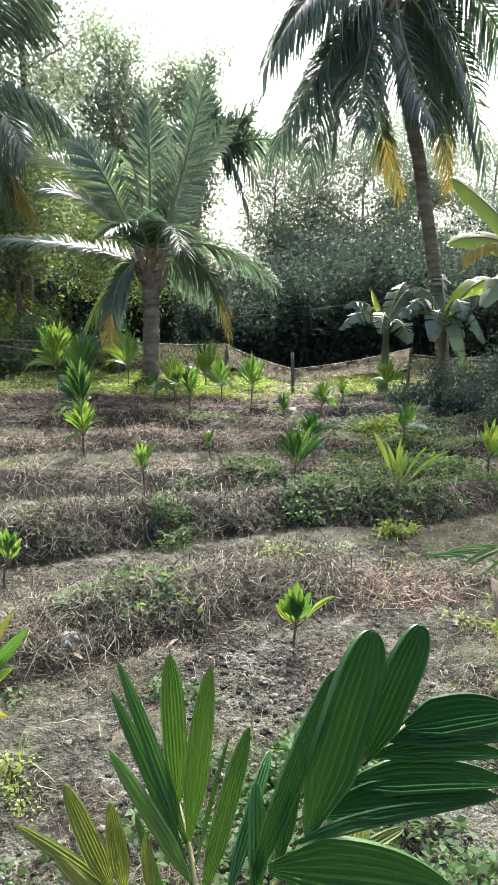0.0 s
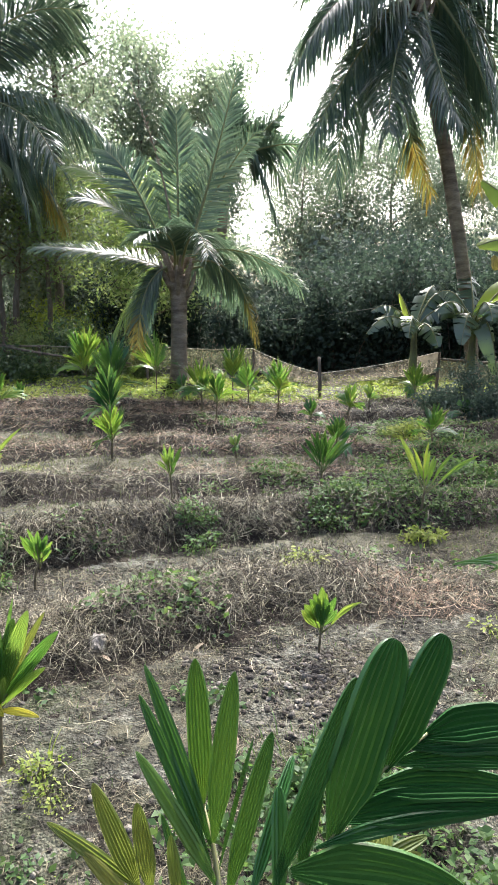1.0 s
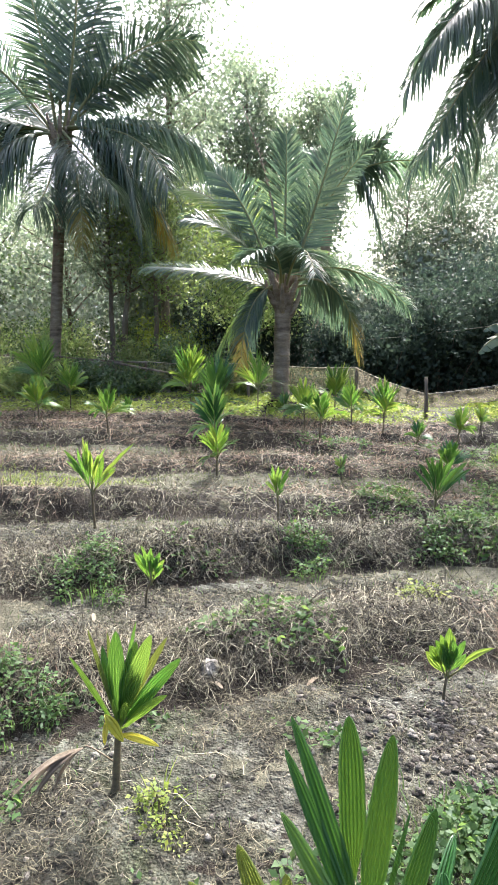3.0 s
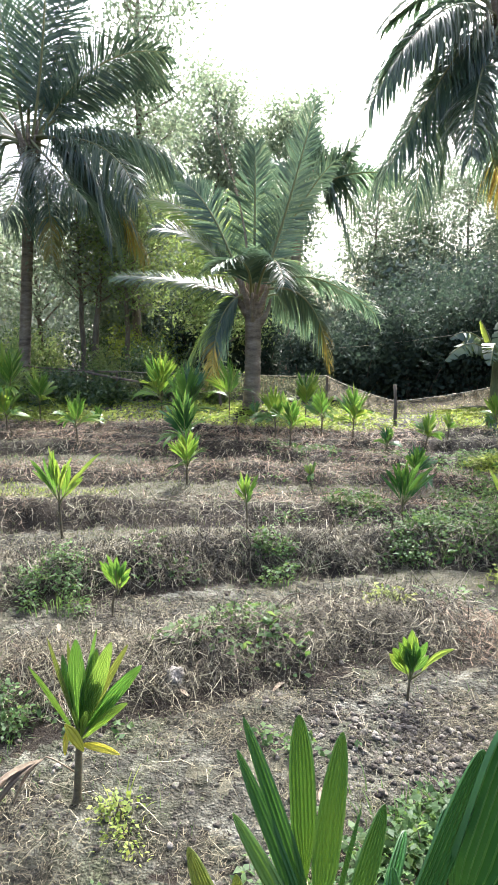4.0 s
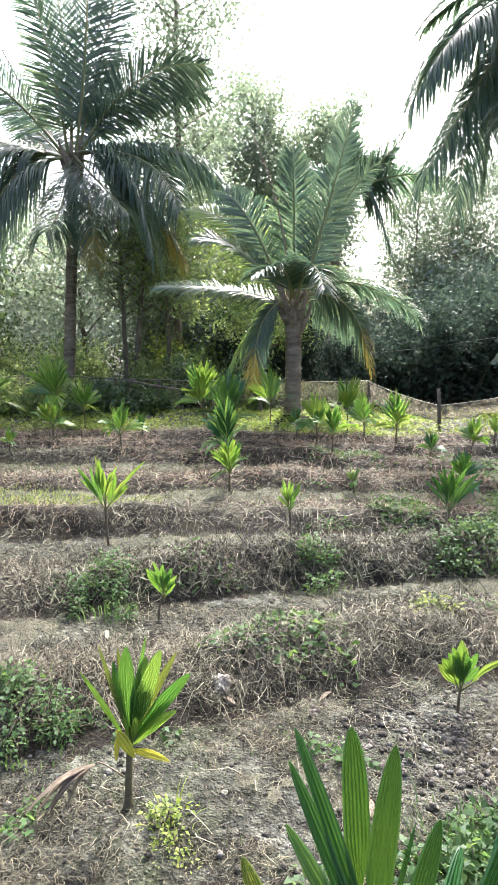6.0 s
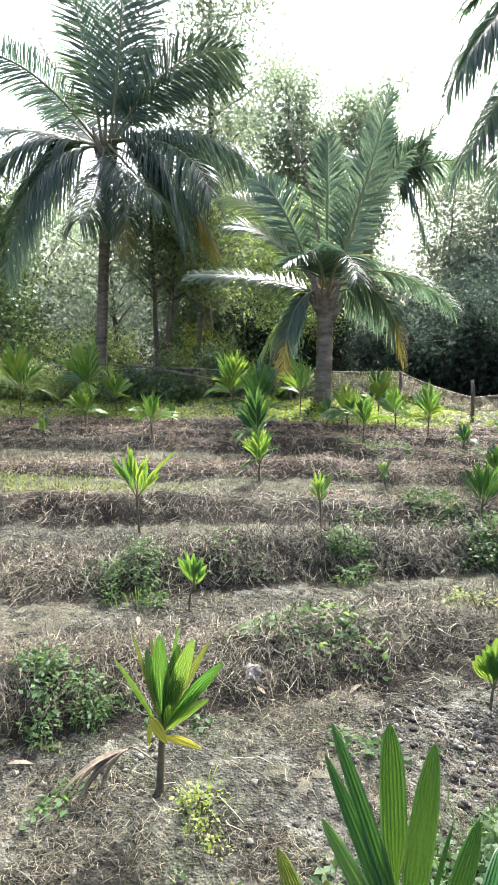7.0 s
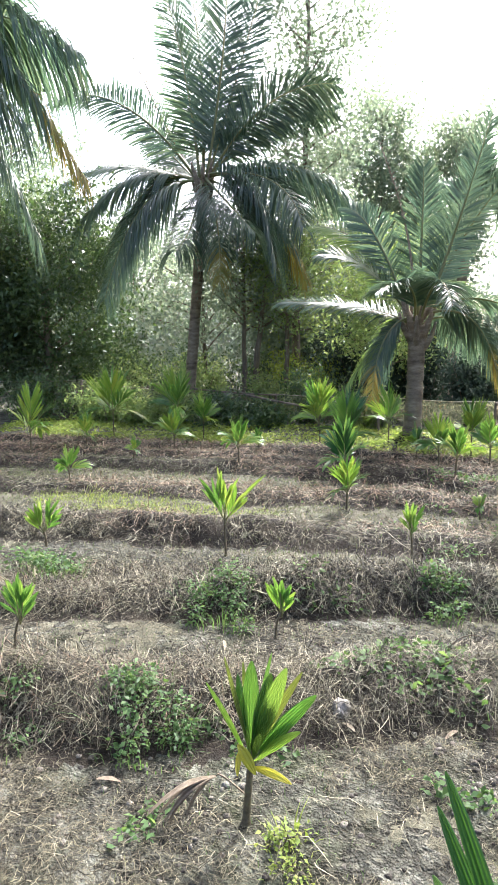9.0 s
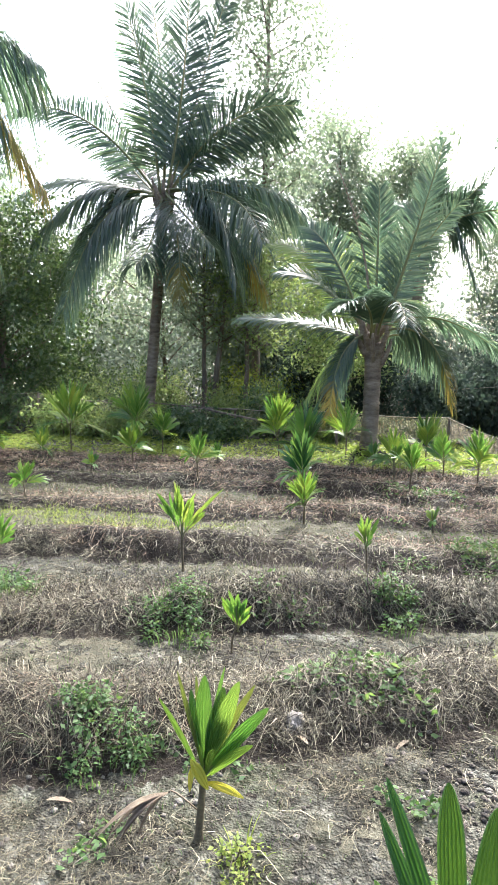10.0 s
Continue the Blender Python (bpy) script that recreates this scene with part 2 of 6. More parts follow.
# also paled to stand in for haze
THICKET = leaf_material("thicket_leaf", [(0.2, (0.08, 0.105, 0.07)), (0.6, (0.115, 0.145, 0.095)), (0.9, (0.16, 0.18, 0.115))],
                        [(0.2, (0.24, 0.31, 0.21)), (0.6, (0.34, 0.41, 0.27)), (0.9, (0.46, 0.5, 0.32))], 0.5, 0.52, "island", 0.5, 0.25)
TREE_BRIGHT = leaf_material("tree_leaf_bright", [(0.2, (0.07, 0.11, 0.04)), (0.6, (0.12, 0.17, 0.06)), (0.9, (0.2, 0.22, 0.08))],
                            [(0.2, (0.2, 0.3, 0.08)), (0.6, (0.34, 0.43, 0.12)), (0.9, (0.48, 0.52, 0.18))], 0.4, 0.5, "island", 0.6)
TREE_GREEN = leaf_material("tree_leaf_green", [(0.2, (0.035, 0.06, 0.024)), (0.6, (0.06, 0.098, 0.038)), (0.9, (0.11, 0.15, 0.055))],
                           [(0.2, (0.05, 0.10, 0.025)), (0.6, (0.10, 0.16, 0.04)), (0.9, (0.26, 0.32, 0.08))], 0.36, 0.36, "island", 0.9)
# haze of the distance put into the colour: paler and greyer leaves
HAZED_WOODS_LEAF = leaf_material("hazed_woods_leaf", [(0.2, (0.10, 0.13, 0.10)), (0.6, (0.15, 0.18, 0.13)), (0.9, (0.2, 0.22, 0.15))],
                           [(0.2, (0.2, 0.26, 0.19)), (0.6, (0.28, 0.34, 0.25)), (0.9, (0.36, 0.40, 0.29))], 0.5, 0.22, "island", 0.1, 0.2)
WEED = leaf_material("weed_leaf", [(0.2, (0.03, 0.066, 0.022)), (0.6, (0.058, 0.11, 0.036)), (0.9, (0.10, 0.15, 0.055))],
                     [(0.2, (0.085, 0.17, 0.035)), (0.9, (0.24, 0.34, 0.08))], 0.55, 0.45, "island", 2.0, 0.25)
OLIVE_GRASS = leaf_material("olive_grass", [(0.2, (0.055, 0.07, 0.028)), (0.5, (0.10, 0.125, 0.05)), (0.9, (0.20, 0.2, 0.095))],
                            [(0.2, (0.10, 0.13, 0.04)), (0.9, (0.28, 0.28, 0.12))], 0.6, 0.35, "island", 1.2, 0.2)
# paler copy of WEED, for pale leaves and for sun in the colour
WEED_LIGHT = leaf_material("weed_leaf_light", [(0.2, (0.10, 0.15, 0.03)), (0.6, (0.18, 0.22, 0.05)), (0.9, (0.28, 0.28, 0.08))],
                           [(0.2, (0.28, 0.4, 0.05)), (0.9, (0.5, 0.55, 0.1))], 0.55, 0.45, "island", 2.0, 0.25)
BANANA = leaf_material("banana_leaf", [(0.2, (0.04, 0.065, 0.035)), (0.6, (0.065, 0.095, 0.05)), (0.9, (0.10, 0.13, 0.06))],
                       [(0.2, (0.08, 0.16, 0.03)), (0.9, (0.2, 0.28, 0.05))], 0.3, 0.22, "object", 2.0, 0.8)
# brighter copy of BANANA, with sun from behind put into the colour
BANANA_BACKLIT = leaf_material("banana_leaf_backlit", [(0.2, (0.09, 0.15, 0.03)), (0.9, (0.18, 0.21, 0.045))],
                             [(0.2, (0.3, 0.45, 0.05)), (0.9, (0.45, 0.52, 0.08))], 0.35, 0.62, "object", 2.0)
BANANA_STEM = matte_material("banana_stem", [(0.3, (0.07, 0.06, 0.03)), (0.5, (0.14, 0.15, 0.06)), (0.75, (0.22, 0.22, 0.1))], 4.0, 0.6, 0.3, 20.0, (1, 1, 0.4))
NET_TAN = net_material("tan_net", (0.2, 0.178, 0.13), 0.34)
NET_GREEN = net_material("green_net", (0.17, 0.17, 0.1), 0.6)
ROPE = matte_material("rope", [(0.3, (0.2, 0.17, 0.12)), (0.7, (0.4, 0.36, 0.28))], 20.0)


# ---- building helpers ----
def thing(name, label, category, at=(0, 0, 0), group="", kind=""):
    e = new(name)
    e.empty_display_size = 0.2
    e.location = at
    return tagged(e, label, category, group, kind)


def origin(ob):
    while ob.parent:
        ob = ob.parent
    return np.array(ob.location)


def part(name, geo, material, parent=None, label="", smooth=True):
    """Links (vertices, faces) as one mesh object under a thing or under a part."""
    v, f = geo
    v = np.asarray(v, dtype=np.float32).reshape(-1, 3)
    if parent is not None:
        v = v - origin(parent)
    me = bpy.data.meshes.new(name)
    f = np.asarray(f, dtype=np.int32)
    n, k = f.shape
    me.vertices.add(len(v))
    me.vertices.foreach_set("co", v.astype(np.float32).ravel())
    me.loops.add(n * k)
    me.loops.foreach_set("vertex_index", f.ravel())
    me.polygons.add(n)
    me.polygons.foreach_set("loop_start", np.arange(0, n * k, k, dtype=np.int32))
    me.polygons.foreach_set("use_smooth", np.full(n, smooth, dtype=bool))
    me.update(calc_edges=True)
    me.validate()
    me.materials.append(material)
    ob = new(name, me)
    if parent is not None:
        ob.parent = parent
    if label:
        ob["label"] = label
    return ob


def joined(geos):
    vs, fs, n = [], [], 0
    for v, f in geos:
        v = np.asarray(v).reshape(-1, 3)
        vs.append(v)
        fs.append(np.asarray(f) + n)
        n += len(v)
    return np.concatenate(vs), np.concatenate(fs)


def unit(a):
    a = np.asarray(a, dtype=float)
    return a / np.maximum(np.linalg.norm(a, axis=-1, keepdims=True), 1e-9)


def tube(points, radii, sides=8, caps=True):
    """A tapered tube along points; the ends close to a point."""
    p = np.asarray(points, dtype=float)
    r = np.asarray(radii, dtype=float) * np.ones(len(p))
    if caps:
        p = np.concatenate([p[:1], p, p[-1:]])
        r = np.concatenate([[r[0] * 0.02], r, [r[-1] * 0.02]])
    t = unit(np.gradient(p, axis=0) + 1e-9)
    if caps:
        t[0], t[-1] = t[1], t[-2]
    ref = np.array([0.0, 0.0, 1.0]) if abs(t[len(t) // 2, 2]) < 0.9 else np.array([1.0, 0.0, 0.0])
    s = unit(np.cross(t, ref))
    u = np.cross(s, t)
    a = np.linspace(0, 2 * np.pi, sides, endpoint=False)
    v = p[:, None] + r[:, None, None] * (np.cos(a)[None, :, None] * s[:, None] + np.sin(a)[None, :, None] * u[:, None])
    i = np.arange(len(p) - 1)[:, None] * sides
    j = np.arange(sides)[None]
    k = (j + 1) % sides
    f = np.stack([i + j, i + k, i + sides + k, i + sides + j], -1).reshape(-1, 4)
    return v.reshape(-1, 3), f


def bezier(a, b, c, n):
    t = np.linspace(0, 1, n)[:, None]
    return (1 - t) ** 2 * np.asarray(a, float) + 2 * t * (1 - t) * np.asarray(b, float) + t ** 2 * np.asarray(c, float)


def leaf_quads(centre, along, normal, length, width):
    """One folded diamond for each leaf."""
    along = unit(along)
    side = unit(np.cross(along, normal))
    nor = np.cross(side, along)
    l, w = np.asarray(length)[:, None], np.asarray(width)[:, None]
    a = centre - along * l * 0.5
    b = centre + side * w * 0.5 - along * l * 0.05 + nor * w * 0.18
    c = centre + along * l * 0.5
    d = centre - side * w * 0.5 - along * l * 0.05 + nor * w * 0.18
    v = np.stack([a, b, c, d], 1).reshape(-1, 3)
    return v, np.arange(len(centre) * 4).reshape(-1, 4)


def strips(paths, widths, sides):
    """Flat ribbons: paths (n, k, 3), widths (n, k), side directions (n, k, 3) or (n, 1, 3)."""
    n, k, _ = paths.shape
    off = sides * widths[..., None] * 0.5
    v = np.stack([paths - off, paths + off], 2).reshape(-1, 3)
    i = np.arange(n)[:, None] * k * 2 + np.arange(k - 1)[None] * 2
    f = np.stack([i, i + 1, i + 3, i + 2], -1).reshape(-1, 4)
    return v, f


def hash2(ix, iy, seed):
    h = (ix.astype(np.int64) * 374761393 + iy.astype(np.int64) * 668265263 + seed * 974711) & 0x7FFFFFFF
    h = ((h ^ (h >> 13)) * 1274126177) & 0x7FFFFFFF
    return ((h ^ (h >> 16)) & 0xFFFF) / 65535.0


def rough2(x, y, scale, seed):
    """Smooth noise in the plane, -1 to 1."""
    x, y = np.asarray(x, float) / scale, np.asarray(y, float) / scale
    ix, iy = np.floor(x), np.floor(y)
    fx, fy = x - ix, y - iy
    fx, fy = fx * fx * (3 - 2 * fx), fy * fy * (3 - 2 * fy)
    a, b = hash2(ix, iy, seed), hash2(ix + 1, iy, seed)
    c, d = hash2(ix, iy + 1, seed), hash2(ix + 1, iy + 1, seed)
    return ((a * (1 - fx) + b * fx) * (1 - fy) + (c * (1 - fx) + d * fx) * fy) * 2 - 1


def step(a, b, x):
    t = np.clip((x - a) / (b - a), 0, 1)
    return t * t * (3 - 2 * t)


# ---- the ground: beds with straw-covered ridges ----
# each ridge: the foot of its near face at x = -9, -6, -4, -2, -1, 0, 1, 2, 4; then height
RIDGE_X = (-9, -6, -4, -2, -1, 0, 1, 2, 4)
RIDGES = (
    ((-0.6, 0.2, 0.9, 1.76, 2.22, 2.82, 3.06, 3.3, 3.6), 0.25),
    ((0.9, 1.7, 2.35, 3.1, 3.57, 3.96, 4.2, 4.5, 4.9), 0.22),
    ((3.1, 3.7, 4.1, 4.58, 4.95, 5.0, 5.03, 4.9, 5.2), 0.20),
    ((4.9, 5.4, 5.8, 6.2, 6.35, 6.35, 6.37, 6.0, 6.3), 0.18),
    ((6.5, 6.93, 7.35, 7.5, 7.5, 7.35, 7.5, 7.2, 7.5), 0.16),
    ((7.6, 8.0, 8.3, 8.4, 8.25, 8.15, 8.3, 8.3, 8.4), 0.15),
    ((8.8, 9.1, 9.3, 9.3, 9.1, 8.95, 9.2, 9.4, 9.5), 0.14),
)


def ridge_u(x, y, ys):
    return y - np.interp(x, RIDGE_X, ys) + 0.09 * rough2(x, y * 0.3, 0.55, 3) + 0.05 * rough2(x, y, 0.17, 4)


def ridge_cover(x, y):
    """0 on the bare beds, 1 on the ridges."""
    c = np.zeros_like(np.asarray(x, float))
    for i, (ys, h) in enumerate(RIDGES):
        u = ridge_u(x, y, ys)
        back = 0.45 if i < 1 else 0.65
        c = np.maximum(c, step(-0.06, 0.08, u) * (1 - step(back, back + 0.4, u)) * (1 - 0.9 * step(0.3, 0.75, x) if i == 0 else 1.0))
    u = np.hypot((x - 1.15) * 0.7, y - 2.15)
    return np.maximum(c, 0.45 - 0.45 * step(0.15, 0.4, u))


def straw_cover(x, y):
    """As ridge_cover, but clear of each foot, where shade is painted with dark mat."""
    c = np.zeros_like(np.asarray(x, float))
    for i, (ys, h) in enumerate(RIDGES):
        u = ridge_u(x, y, ys)
        back = 0.45 if i < 1 else 0.65
        c = np.maximum(c, step(-0.03, 0.1, u) * (1 - step(back, back + 0.5, u)) * (1 - 0.9 * step(0.3, 0.75, x) if i == 0 else 1.0))
    u = np.hypot((x - 1.15) * 0.7, y - 2.15)
    return np.maximum(c, 0.45 - 0.45 * step(0.15, 0.4, u))


def ground_z(x, y):
    x, y = np.asarray(x, float), np.asarray(y, float)
    z = 0.025 * rough2(x, y, 0.6, 11) + 0.012 * rough2(x, y, 0.16, 12) + 0.009 * rough2(x, y, 0.07, 13) * (1 + rough2(x, y, 0.5, 14)) + 0.006 * np.abs(rough2(x, y, 0.035, 16))
    for i, (ys, h) in enumerate(RIDGES):
        u = ridge_u(x, y, ys)
        hh = h * (0.8 + 0.45 * rough2(x, y * 0.2, 1.3, 20 + i) + 0.2 * rough2(x, y, 0.35, 40 + i))
        fade = 1 - 0.9 * step(0.25, 0.8, x) if i == 0 else 1.0
        z = z + 0.85 * fade * hh * step(-0.07, 0.3, u) * (1 - step(0.3, 0.75, u))
    u = np.hypot((x - 1.15) * 0.7, y - 2.15)
    z = z + 0.12 * (1 - step(0.0, 0.5, u))
    u = np.hypot(x + 1.7, y - 11.0)
    z = z + 0.18 * (1 - step(0.15, 0.8, u))
    far = step(14, 40, np.hypot(x, y))
    return z * (1 - far) + 0.25 * rough2(x, y, 14.0, 15) * far


def axis(lo, hi, fine, reach):
    inner = np.arange(lo, hi, fine)
    out, s, a, b, left, right = [], fine, lo, hi, [], []
    while b < reach:
        s *= 1.22
        a, b = a - s, b + s
        left.append(a)
        right.append(b)
    return np.concatenate([left[::-1], inner, right])


gx, gy = axis(-8.0, 4.5, 0.042, 900.0), axis(3.6, 12.0, 0.055, 900.0)
gy = np.concatenate([gy[gy < 0.5], np.arange(0.5, 3.6, 0.022), gy[gy >= 3.6]])
GX, GY = np.meshgrid(gx, gy)
gv = np.stack([GX, GY, ground_z(GX, GY)], -1).reshape(-1, 3)
gi = np.arange(len(gy) - 1)[:, None] * len(gx) + np.arange(len(gx) - 1)[None]
ground = part("ground", (gv, np.stack([gi, gi + 1, gi + 1 + len(gx), gi + len(gx)], -1).reshape(-1, 4)), SOIL)
ground.data.materials.append(SHADED_THATCH)
ground.data.materials.append(BED_MAT)
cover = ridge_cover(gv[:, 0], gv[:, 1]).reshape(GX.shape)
# shade along each ridge foot, laid in as a strip of dark mat
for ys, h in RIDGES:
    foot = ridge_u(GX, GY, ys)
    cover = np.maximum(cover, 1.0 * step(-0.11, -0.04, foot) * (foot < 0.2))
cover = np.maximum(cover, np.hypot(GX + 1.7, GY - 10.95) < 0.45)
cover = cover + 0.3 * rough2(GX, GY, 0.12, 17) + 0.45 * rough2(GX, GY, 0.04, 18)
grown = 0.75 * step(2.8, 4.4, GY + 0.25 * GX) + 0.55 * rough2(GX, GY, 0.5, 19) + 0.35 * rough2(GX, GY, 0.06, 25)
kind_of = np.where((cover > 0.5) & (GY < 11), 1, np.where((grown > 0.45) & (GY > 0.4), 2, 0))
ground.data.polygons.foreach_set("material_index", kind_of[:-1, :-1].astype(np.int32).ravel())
tagged(ground, "pale grey silty soil in low straw-covered ridges", "ground", kind="structure")


def gz(x, y):
    return float(ground_z(np.array([x]), np.array([y]))[0])


# ---- coconut palms ----
def frond_geo(base, mid, tip, rng, leaf_len=0.75, pairs=90, hang=0.35, wide=0.042, start=0.14, end=0.995, turn=0.0, sweep0=0.35):
    """A feather leaf: its rib, and its leaflets as stiff ribbons that bend over near their ends. turn: the twist of the blade about its rib."""
    k0 = 16
    rib = bezier(base, np.asarray(mid, float) + rng.normal(0, 0.04, 3), tip, k0)
    size = np.linalg.norm(np.asarray(tip, float) - base)
    rib_geo = tube(rib, np.linspace(0.034, 0.005, k0) * (0.7 + 0.1 * size), 6)
    q0 = np.linspace(0, 1, k0)
    s = np.linspace(start, end, pairs)
    at = np.stack([np.interp(s, q0, rib[:, i]) for i in range(3)], 1)
    slope = np.gradient(rib, axis=0)
    tan = unit(np.stack([np.interp(s, q0, slope[:, i]) for i in range(3)], 1))
    up = np.array([0, 0, 1.0])
    flat = np.array([tip[0] - base[0], tip[1] - base[1], 0]) + 1e-3
    # steep ribs keep one side direction
    side = unit(np.cross(tan, up) + 0.15 * np.cross(unit(flat), up))
    lift_dir = np.cross(side, tan)
    twist = (turn + 0.25 * np.sin(3.0 * s + rng.uniform(0, 6.28)))[:, None]
    side = unit(side * np.cos(twist) + lift_dir * np.sin(twist))
    face = np.cross(side, tan)
    out = []
    for sign in (-1, 1):
        n = pairs
        prof = leaf_len * np.interp(s, (0, 0.12, 0.35, 0.7, 1.0), (0.45, 0.8, 1.0, 0.85, 0.42)) * rng.uniform(0.86, 1.08, n)
        prof *= np.where(rng.random(n) < 0.05, 0.4, 1.0)
        rise = np.clip(tan[:, 2], 0, 1)
        sweep = sweep0 + 0.55 * s ** 1.5 + rng.normal(0, 0.06, n) + 0.06 * np.sin(11 * s + rng.uniform(0, 6.28))
        d = unit(sign * side * np.cos(sweep)[:, None] + tan * np.sin(sweep)[:, None] + face * 0.2 + rng.normal(0, 0.07, (n, 3)))
        k = 5
        q = np.linspace(0, 1, k)[None, :, None]
        droop = (hang * rng.uniform(0.5, 1.6, n) * (1 - 0.85 * rise))[:, None, None] * prof[:, None, None]
        path = at[:, None] + d[:, None] * prof[:, None, None] * q * (1 - 0.15 * hang * q ** 2) - up * droop * q ** 2.4
        w = wide * np.array([0.5, 1.0, 0.95, 0.7, 0.06])[None] * rng.uniform(0.8, 1.15, n)[:, None]
        ws = unit(tan * 0.9 + np.cross(d, tan) * 0.3 * sign + rng.normal(0, 0.12, (n, 3)))
        out.append(strips(path, np.broadcast_to(w, (n, k)), np.broadcast_to(ws[:, None], (n, k, 3))))
    return rib_geo, joined(out)


def coconut_palm(label, trunk_pts, r0, r1, fronds, seed, leaf_len=0.75, pairs=90, hang=0.35, wide=0.042, boots=14, sweep0=0.46):
    """fronds: the tip, the middle of the arch, the kind (0 green, 1 yellowed end, 2 dry stalk, 4 sun put into the
    colour) and the twist of each.
    """
    rng = np.random.default_rng(seed)
    pts = np.asarray(trunk_pts, float)
    pts[0, 2] = gz(pts[0, 0], pts[0, 1]) - 0.12
    palm = thing("coconut_palm", label, "palm tree", tuple(pts[0] + np.array([0, 0, 0.12])), "coconut palms")
    n = 90
    s = np.linspace(0, 1, n)
    d = np.r_[0, np.cumsum(np.linalg.norm(np.diff(pts, axis=0), axis=1))]
    path = np.stack([np.interp(s * d[-1], d, pts[:, i]) for i in range(3)], 1)
    for _ in range(6):
        path[1:-1] = (path[:-2] + 2 * path[1:-1] + path[2:]) / 4
    r = r0 + (r1 - r0) * s
    r = r * (1 + 0.6 * np.exp(-s * d[-1] / 0.25)) * (1 + 0.025 * rng.normal(0, 1, n)) + 0.006 * (np.arange(n) % 3 == 0)
    part("trunk", tube(path, r, 16), PALM_BARK, palm, "grey ringed palm trunk")
    top = pts[-1]
    # fibrous leaf bases that open round the head of the trunk
    for i in range(boots):
        a = i * 2.4
        h = -0.45 + 0.6 * i / boots
        away = np.array([math.cos(a), math.sin(a), 0])
        b = top + away * r1 * 0.6 + np.array([0, 0, h])
        e = top + away * (r1 + 0.16) + np.array([0, 0, h + 0.5])
        part("leaf_base", tube(bezier(b, (b + e) / 2 + away * 0.07, e, 6), [0.05, 0.056, 0.05, 0.042, 0.032, 0.02], 6), PALM_BARK, palm)
    for tip, mid, kind, turn in fronds:
        away = unit(np.array([tip[0], tip[1], 0]) - np.array([top[0], top[1], 0]))
        b = top + away * r1 * 0.8 + np.array([0, 0, rng.uniform(0.0, 0.25)])
        droop = hang * (1.5 if tip[2] < top[2] - 0.5 else 0.8)
        old = kind == 1
        if kind == 2:
            rib, leaf = frond_geo(b, mid, tip, rng, leaf_len * 0.35, 16, 1.0, 0.03, 0.6)
            fr = part("frond", rib, DRY_LEAF, palm, "bare dry frond stalk")
            tagged(part("blade", leaf, DRY_LEAF, fr), kind="stuff")
            continue
        keep = rng.bit_generator.state
        rib, leaf = frond_geo(b, mid, tip, rng, leaf_len * (0.75 if old else 1), int(pairs * 0.75) if old else pairs, droop, wide, 0.14, 0.76 if old else 0.995, turn, sweep0)
        fr = part("frond", rib, RACHIS, palm, "hanging frond with a yellowed end" if old else "")
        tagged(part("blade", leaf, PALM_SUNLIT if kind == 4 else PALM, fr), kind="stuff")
        if old:
            rng.bit_generator.state = keep
            _, tips = frond_geo(b, mid, tip, rng, leaf_len * 0.7, int(pairs * 0.3), droop, wide, 0.72, 0.995, turn, sweep0)
            tagged(part("yellow_tip", tips, PALM_YELLOW, fr, "yellowed frond tip"), kind="stuff")
    return palm


# the short palm in the middle of the far side
SHORT_CROWN = (
    ((-1.78, 11.60, 4.79), (-1.67, 11.35, 3.99), 0, 0.0),
    ((-0.69, 11.20, 5.35), (-1.11, 11.15, 3.67), 0, 1.2),
    ((-2.49, 11.30, 5.18), (-1.78, 11.20, 3.47), 2, 0.0),
    ((-0.38, 11.70, 4.51), (-1.06, 11.40, 3.79), 0, 0.9),
    ((0.38, 11.20, 1.87), (-0.77, 11.15, 2.91), 0, 0.5),
    ((-0.37, 10.80, 1.01), (-0.62, 10.95, 2.60), 1, 0.9),
    ((-4.26, 11.30, 2.58), (-2.58, 11.20, 2.52), 0, 0.5),
    ((-3.28, 10.60, 3.27), (-2.62, 10.85, 3.27), 0, 0.6),
    ((-3.04, 11.60, 4.20), (-2.47, 11.35, 3.88), 0, 0.8),
    ((-2.42, 10.80, 0.78), (-2.44, 10.95, 2.06), 1, 0.8),
)
SHORT_CROWN_B = (
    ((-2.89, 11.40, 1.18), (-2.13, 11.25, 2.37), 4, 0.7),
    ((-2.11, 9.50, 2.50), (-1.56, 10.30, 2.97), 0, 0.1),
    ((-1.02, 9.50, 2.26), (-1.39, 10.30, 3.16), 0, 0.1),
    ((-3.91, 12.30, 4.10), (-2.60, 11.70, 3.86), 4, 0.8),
    ((-0.78, 12.00, 1.62), (-1.28, 11.55, 2.57), 0, 0.5),
)
coconut_palm("short coconut palm with a thick grey trunk and full crown",
             ((-1.76, 11.1, 0), (-1.75, 11.1, 0.5), (-1.74, 11.1, 0.9), (-1.73, 11.1, 1.66), (-1.73, 11.1, 2.08)), 0.135, 0.145,
             SHORT_CROWN + SHORT_CROWN_B, 101, 0.66, 112, 0.4, 0.03)

